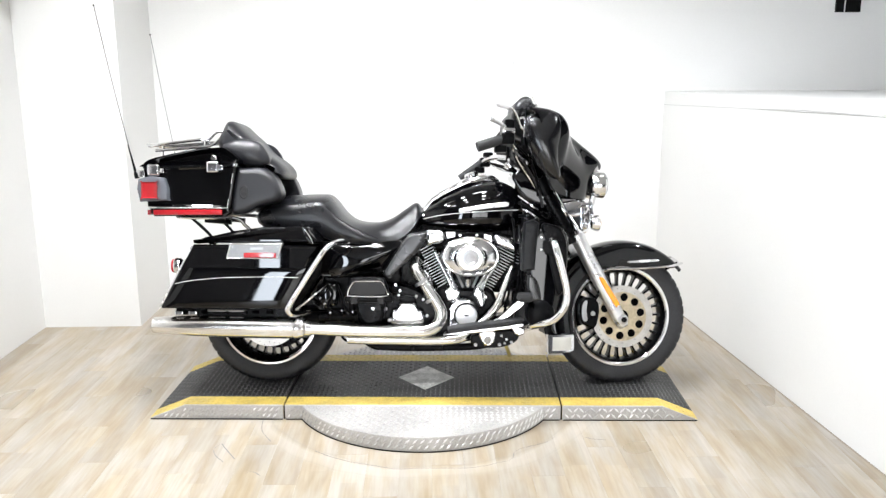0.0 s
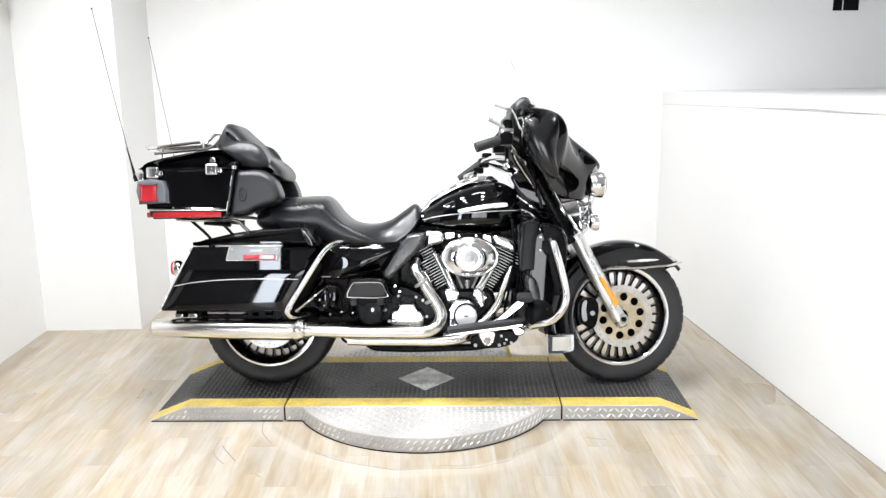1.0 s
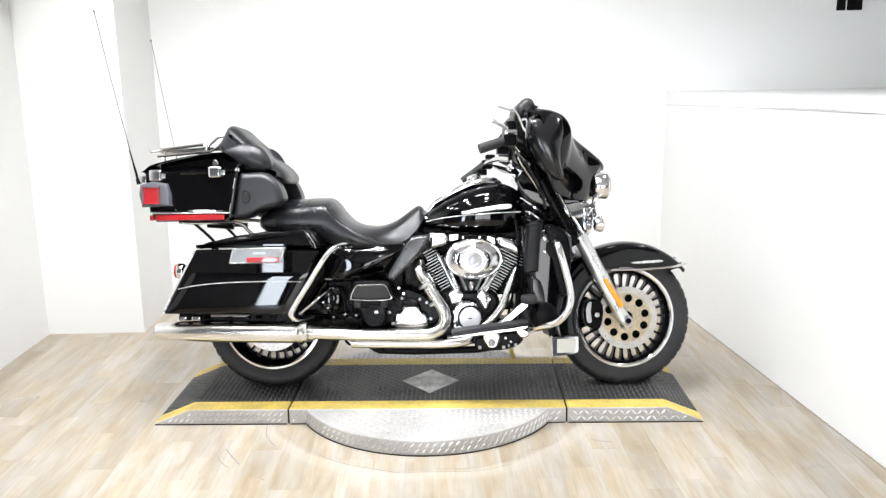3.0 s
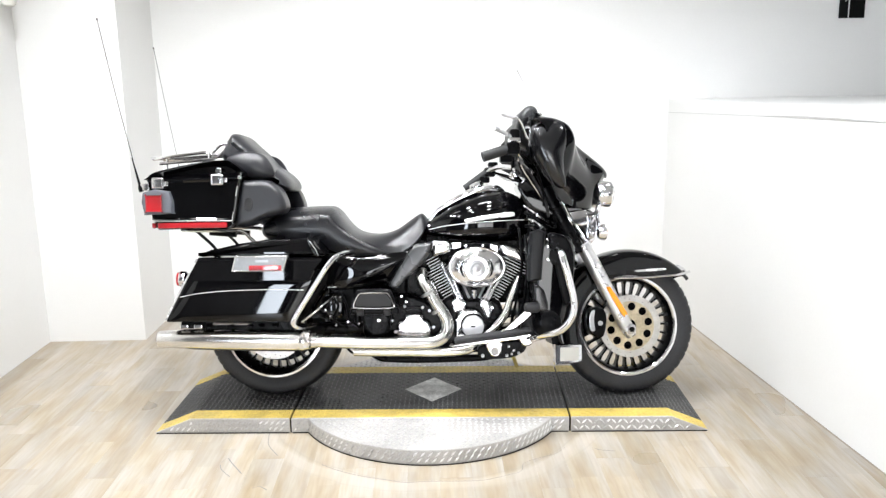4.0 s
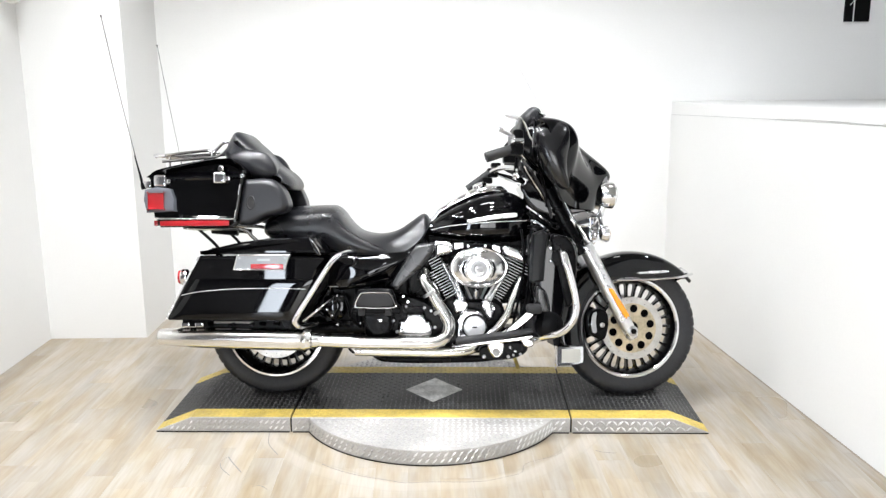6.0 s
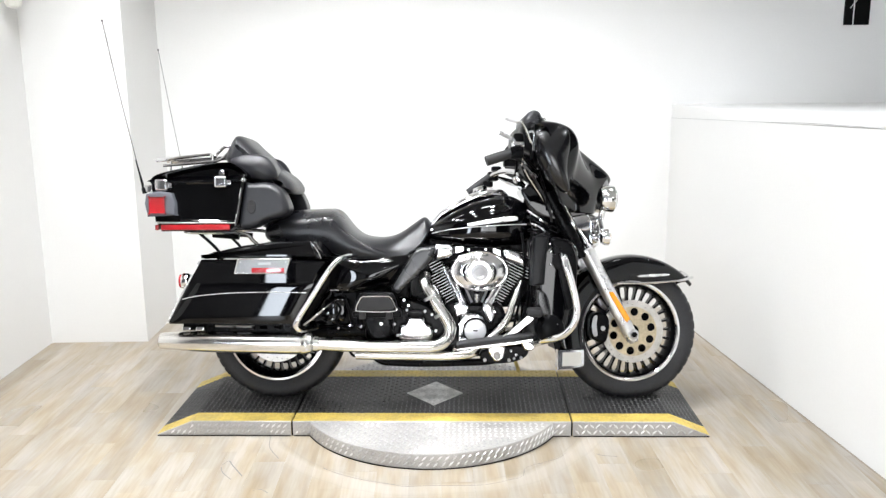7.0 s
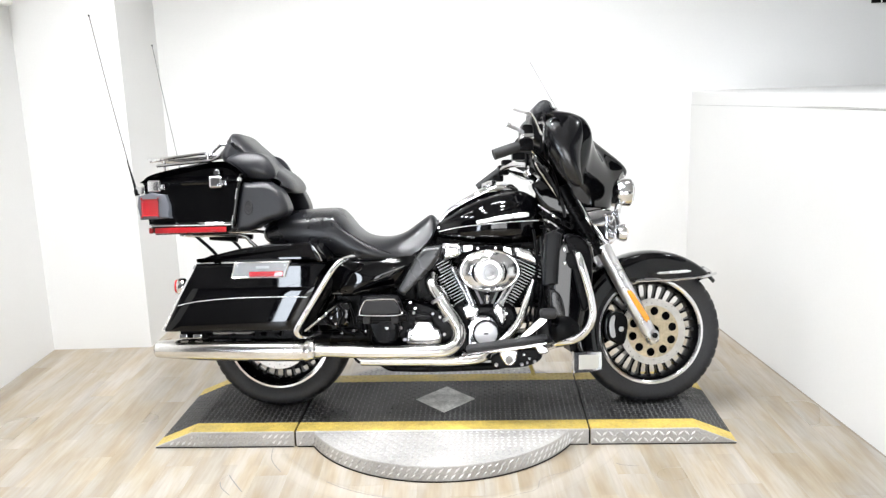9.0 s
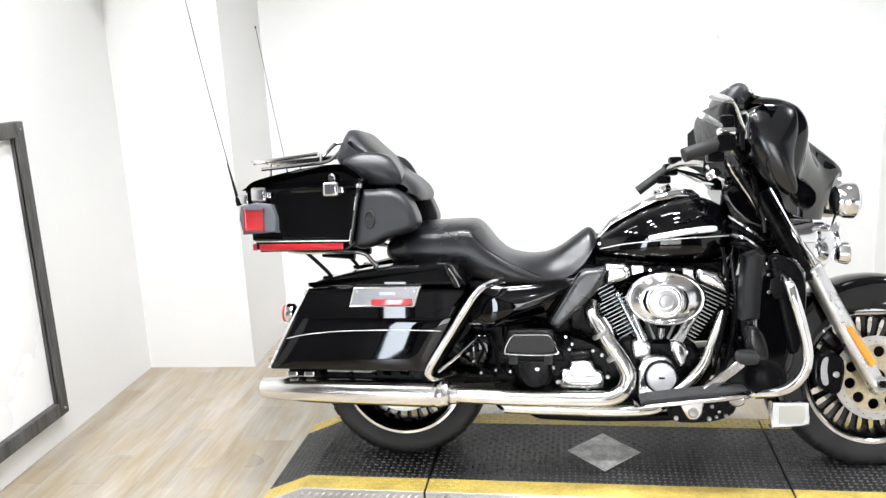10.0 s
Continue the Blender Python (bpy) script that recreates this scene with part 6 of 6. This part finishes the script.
# engine guard and fairing lowers, both sides
for s in (-1, 1):
    bp_part("engine_guard", tube([(0.515, s * 0.08, 0.66), (0.545, s * 0.27, 0.668), (0.56, s * 0.345, 0.655), (0.57, s * 0.372, 0.62), (0.591, s * 0.376, 0.55), (0.61, s * 0.376, 0.465), (0.612, s * 0.374, 0.41), (0.594, s * 0.37, 0.362), (0.558, s * 0.355, 0.325), (0.51, s * 0.32, 0.302), (0.43, s * 0.22, 0.268), (0.41, s * 0.13, 0.25)], 0.0165, 16), CHROME, "chrome engine guard bar")
    lo = bp_part("fairing_lower", pillow([(0.485, 0.728), (0.56, 0.732), (0.605, 0.718), (0.635, 0.67), (0.632, 0.60), (0.615, 0.50), (0.60, 0.40), (0.575, 0.315), (0.52, 0.30), (0.47, 0.33), (0.445, 0.42), (0.435, 0.54), (0.45, 0.66)], [(s * 0.10, 0.01), (s * 0.11, 0.0), (s * 0.26, 0.0), (s * 0.295, 0.012), (s * 0.31, 0.04)], 4), PAINT, "glossy black leg fairing", sharp=60)
    part("glovebox_door", pillow([(0.515, 0.728), (0.57, 0.728), (0.612, 0.688), (0.626, 0.613), (0.618, 0.50), (0.605, 0.435), (0.578, 0.43), (0.552, 0.54), (0.527, 0.66)], [(s * 0.27, 0.0), (s * 0.305, 0.0), (s * 0.314, 0.004), (s * 0.318, 0.012)], 3), SATIN, lo, "black glovebox door")
    part("door_frame", pillow([(0.52, 0.66), (0.585, 0.666), (0.612, 0.64), (0.606, 0.6), (0.53, 0.6)], [(s * 0.31, 0.0), (s * 0.32, 0.0), (s * 0.323, 0.004)], 2), SATIN, lo, "black door latch plate")
    part("vane_face", pillow([(0.482, 0.748), (0.507, 0.735), (0.503, 0.65), (0.523, 0.60), (0.556, 0.5), (0.535, 0.49), (0.487, 0.545)], [(s * 0.25, 0.0), (s * 0.30, 0.0), (s * 0.305, 0.006)], 2), SATIN, lo)
    part("vane", pillow([(0.44, 0.735), (0.478, 0.75), (0.504, 0.735), (0.494, 0.63), (0.487, 0.534), (0.46, 0.527), (0.428, 0.531), (0.43, 0.62)], [(s * 0.24, 0.004), (s * 0.25, 0.0), (s * 0.306, 0.0), (s * 0.317, 0.005), (s * 0.322, 0.015)], 2, False), STRIP, lo, "grey air vane")
    part("lower_pocket", pillow([(0.447, 0.512), (0.49, 0.512), (0.513, 0.472), (0.523, 0.405), (0.50, 0.394), (0.455, 0.40)], [(s * 0.25, 0.0), (s * 0.295, 0.0), (s * 0.308, 0.006), (s * 0.314, 0.016)], 3), TRIM, lo, sharp=60)
    part("lower_bulge", lathe([(0.066, 0.0), (0.068, 0.03), (0.063, 0.052), (0.046, 0.064), (0.024, 0.068), (0, 0.069)], (0.51, s * 0.255, 0.346), (0, s, 0), 32, squash=(0.95, 1.0)), SATIN, lo)
    for bx, bz in ((0.513, 0.675), (0.513, 0.62), (0.485, 0.312)):
        part("screw", bolt((bx, s * 0.312, bz), 0.006, 0.006, (0, s, 0)), CHROME, lo)
    # boards
    rb = bp_part("rider_footboard", pillow([(0.118, 0.284), (0.135, 0.296), (0.35, 0.322), (0.42, 0.332), (0.43, 0.325), (0.36, 0.308), (0.14, 0.279)], [(s * 0.30, 0.002), (s * 0.305, 0.0), (s * 0.395, 0.0), (s * 0.40, 0.003)], 2), RUBBER, "black rubber rider footboard")
    part("board_pan", pillow([(0.118, 0.266), (0.13, 0.277), (0.36, 0.306), (0.425, 0.317), (0.425, 0.305), (0.36, 0.292)], [(s * 0.265, 0.0), (s * 0.40, 0.0), (s * 0.404, 0.003)], 2), CHROME, rb, "chrome board edge")
    part("board_bracket", pillow([(0.215, 0.243), (0.30, 0.262), (0.395, 0.27), (0.42, 0.25), (0.412, 0.222), (0.372, 0.2), (0.315, 0.19), (0.225, 0.194)], [(s * 0.15, 0.0), (s * 0.272, 0.0), (s * 0.28, 0.006)], 3), SATIN, rb)
    part("bracket_arm", pillow([(0.248, 0.26), (0.31, 0.268), (0.315, 0.235), (0.302, 0.208), (0.282, 0.202), (0.265, 0.214)], [(s * 0.27, 0.0), (s * 0.292, 0.0), (s * 0.298, 0.005)], 3), BRIGHT, rb, "polished pivot arm")
    part("pivot_cap", lathe([(0.017, 0), (0.017, 0.006), (0.012, 0.01), (0.006, 0.007), (0, 0.007)], (0.284, s * 0.297, 0.228), (0, s, 0), 20), STEEL, rb)
    part("front_lug", pillow([(0.388, 0.287), (0.43, 0.283), (0.446, 0.262), (0.43, 0.248), (0.405, 0.252)], [(s * 0.25, 0.0), (s * 0.288, 0.0), (s * 0.294, 0.005)], 3), BRIGHT, rb)
    part("stay", tube([(0.43, s * 0.285, 0.262), (0.50, s * 0.30, 0.292), (0.545, s * 0.33, 0.322)], 0.006, 8), BRIGHT, rb)
    for bx, bz, r in ((0.232, 0.205, 0.008), (0.336, 0.205, 0.0075), (0.345, 0.245, 0.006), (0.366, 0.23, 0.0065), (0.388, 0.216, 0.0065), (0.358, 0.212, 0.005)):
        part("bracket_bolt", bolt((bx, s * 0.28, bz), r, 0.01, (0, s, 0)), STEEL, rb)
    pb = part("passenger_footboard", pillow([(-0.315, 0.435), (-0.325, 0.45), (-0.31, 0.50), (-0.285, 0.512), (-0.18, 0.514), (-0.155, 0.50), (-0.14, 0.45), (-0.135, 0.435)], [(s * 0.30, 0.004), (s * 0.305, 0.0), (s * 0.335, 0.0), (s * 0.342, 0.005)], 2), SATIN, bike, "folded passenger footboard", pose(0, 0, -0.011))
    part("pad_rim", tube([(-0.316, s * 0.343, 0.438), (-0.312, s * 0.343, 0.46), (-0.292, s * 0.343, 0.494), (-0.27, s * 0.343, 0.499), (-0.19, s * 0.343, 0.5), (-0.168, s * 0.343, 0.494), (-0.15, s * 0.343, 0.46), (-0.148, s * 0.343, 0.438), (-0.23, s * 0.343, 0.434), (-0.316, s * 0.343, 0.438)], 0.003, 8, 3), CHROME, pb, "bright pad outline")
    part("pad", pillow([(-0.306, 0.444), (-0.288, 0.488), (-0.265, 0.494), (-0.193, 0.494), (-0.172, 0.488), (-0.157, 0.444)], [(s * 0.34, 0.0), (s * 0.346, 0.0), (s * 0.348, 0.003)], 2), RUBBER, pb)
    part("hinge_block", box(-0.335, -0.125, s * 0.30 - 0.02, s * 0.30 + 0.02, 0.405, 0.432, 0.006), SATIN, pb)
    for bx in (-0.29, -0.175):
        part("hinge_lug", box(bx - 0.014, bx + 0.014, s * 0.325 - 0.012, s * 0.325 + 0.012, 0.40, 0.428, 0.004), RUBBER, pb)
    part("board_support", pillow([(-0.29, 0.41), (-0.18, 0.41), (-0.17, 0.33), (-0.22, 0.30), (-0.27, 0.32)], [(s * 0.16, 0.0), (s * 0.27, 0.0), (s * 0.28, 0.01)], 3), ENGINE_BLACK, pb)
    part("support_bolt", bolt((-0.215, s * 0.28, 0.375), 0.009, 0.008, (0, s, 0)), CHROME, pb)
pedal = bp_part("brake_pedal", pillow([(0.30, 0.31), (0.345, 0.316), (0.395, 0.352), (0.438, 0.388), (0.428, 0.404), (0.408, 0.402), (0.36, 0.358), (0.325, 0.328)], [(-0.315, 0.003), (-0.318, 0.0), (-0.334, 0.0), (-0.338, 0.003)], 3), BRIGHT, "chrome brake pedal arm")
part("pedal_pad", box(0.408, 0.474, -0.385, -0.31, 0.402, 0.44, 0.014), RUBBER, pedal)
bp_part("brake_line", tube([(0.40, -0.15, 0.75), (0.41, -0.2, 0.6), (0.385, -0.21, 0.45), (0.36, -0.2, 0.33)], 0.006, 8), SATIN)
bp_part("clutch_cable", tube([(0.43, -0.14, 0.72), (0.43, -0.22, 0.55), (0.40, -0.22, 0.38), (0.33, -0.18, 0.27)], 0.007, 8), SATIN)
bp_part("horn_cover", lathe([(0.03, 0), (0.045, 0.02), (0.045, 0.05), (0.03, 0.06), (0, 0.06)], (0.18, 0.12, 0.6), (0, 1, 0), 24), CHROME)
bp_part("voltage_regulator", box(0.40, 0.46, -0.09, 0.09, 0.27, 0.42, 0.01), SATIN)
bp_part("pedal_bracket", pillow([(0.40, 0.30), (0.425, 0.375), (0.46, 0.40), (0.50, 0.37), (0.50, 0.285), (0.43, 0.275)], [(-0.15, 0.0), (-0.20, 0.0), (-0.21, 0.006)], 2), STRIP, "dark grey bracket behind the brake pedal")
stand = bp_part("side_stand", tube([(0.36, 0.17, 0.18), (0.40, 0.26, 0.09), (0.44, 0.335, -0.035)], 0.011, 10), CHROME, "chrome side stand, folded out")
part("foot", box(0.41, 0.47, 0.315, 0.365, -0.05, -0.036, 0.004), CHROME, stand)
# inner cluster between tank and fairing
nk = bp_part("neck_panel", pillow([(0.395, 0.94), (0.44, 0.972), (0.479, 0.994), (0.518, 0.983), (0.56, 0.92), (0.60, 0.80), (0.557, 0.80), (0.448, 0.835), (0.409, 0.905)], [(-0.165, 0.012), (-0.155, 0.0), (0.155, 0.0), (0.165, 0.012)], 2), PAINT, "glossy black panel behind the fork")
for k in range(4):
    part("panel_hose", tube([(0.40 + 0.01 * k, -0.19 - 0.02 * k, 1.04 - 0.01 * k), (0.42 + 0.01 * k, -0.2, 0.99), (0.47 + 0.015 * k, -0.185, 0.93 - 0.02 * k), (0.53, -0.17, 0.86 - 0.02 * k)], 0.006, 8), (SATIN, CHROME, SATIN, RUBBER)[k], nk)
part("ignition_switch", lathe([(0.025, 0), (0.025, 0.02), (0.018, 0.028), (0, 0.028)], (0.40, 0, 0.985), (-0.6, 0, 1), 20), CHROME, nk)
bp_part("neck_cover", pillow([(0.44, 0.80), (0.47, 0.88), (0.53, 0.90), (0.60, 0.82), (0.58, 0.74), (0.50, 0.72)], [(-0.13, 0.01), (-0.12, 0), (0.12, 0), (0.13, 0.01)], 3), SATIN, "black steering-neck cover")
for k in range(5):
    bp_part("wiring_hose", tube([(0.43, -0.09 - 0.012 * k, 0.88 - 0.03 * k), (0.47, -0.14 - 0.01 * k, 0.84 - 0.02 * k), (0.52, -0.15, 0.80 - 0.02 * k), (0.56, -0.12, 0.78 - 0.02 * k)], 0.008, 8), CHROME if k % 2 else SATIN)

# ---- floor planks ----
PW, PL = 0.127, 0.914
random.seed(7)
proto = None
edge_v, edge_f = [], []
col = 0
x = LEFT
floor_ob = bpy.data.objects["floor"]
while x < FAR_RIGHT:
    start = BACK - (0.37 * col % 1.0) * PL
    y = BACK
    ends = [BACK]
    yy = start if start < BACK - 0.05 else BACK - PL
    while yy > REAR:
        ends.append(yy)
        yy -= PL
    ends.append(REAR)
    for y1, y0 in zip(ends, ends[1:]):
        whole = abs((y1 - y0) - PL) < 1e-6
        near = y1 > -2.6 and x < 1.95
        if whole and near and x + PW < FAR_RIGHT:
            if proto is None:
                b = box(-PW / 2 + 0.0001, PW / 2 - 0.0001, -PL / 2 + 0.0001, PL / 2 - 0.0001, -0.008, 0.0, 0.0003, 1)
                proto = part("plank", b, PLANK, floor_ob, "", pose(x + PW / 2, (y0 + y1) / 2, 0), 20)
            else:
                again(proto, pose(x + PW / 2, (y0 + y1) / 2, 0))
        else:
            k = len(edge_v)
            x1 = min(x + PW, FAR_RIGHT)
            for zz in (-0.008, 0.0):
                for px, py in ((x + 0.0003, y0 + 0.0003), (x1 - 0.0003, y0 + 0.0003), (x1 - 0.0003, y1 - 0.0003), (x + 0.0003, y1 - 0.0003)):
                    edge_v.append((px, py, zz))
            edge_f += [[k + i for i in f] for f in ((4, 5, 6, 7), (0, 1, 5, 4), (1, 2, 6, 5), (2, 3, 7, 6), (3, 0, 4, 7))]
    x += PW
    col += 1
stuff("cut_planks", (edge_v, edge_f), PLANK, floor_ob, "cut planks along the walls")
# scratches and a cracked scuff line in the floor round the turntable
MARKS = (
    (0.0016, [(-0.861, -0.54), (-0.841, -0.498), (-0.818, -0.536), (-0.757, -0.635)]),
    (0.0012, [(-0.859, -0.555), (-0.842, -0.6), (-0.796, -0.66)]),
    (0.0014, [(0.672, -0.484), (0.696, -0.5), (0.752, -0.512)]),
    (0.0012, [(-0.714, -0.262), (-0.696, -0.378), (-0.64, -0.482)]),
    (0.0011, [(-0.447, -0.574), (-0.373, -0.63), (-0.279, -0.68), (-0.17, -0.72), (-0.105, -0.74), (-0.02, -0.735), (0.178, -0.738), (0.287, -0.7)]),
    (0.0012, [(0.287, -0.7), (0.345, -0.67), (0.365, -0.6), (0.43, -0.56), (0.5, -0.525), (0.548, -0.47)]),
    (0.0012, [(-0.692, -0.755), (-0.662, -0.745), (-0.63, -0.775)]),
)
for wide, pts in MARKS:
    b = bmesh.new()
    line = curve_through([(px, py, 0.0) for px, py in pts], 5)
    rings(b, [[p + Vector((-wide, -wide, 0.0003)), p + Vector((0, 0, 0.0008)), p + Vector((wide, wide, 0.0003))] for p in line], closed=False, cap=False)
    part("scratch", b, SCUFF, floor_ob, "dark scratch in the vinyl")
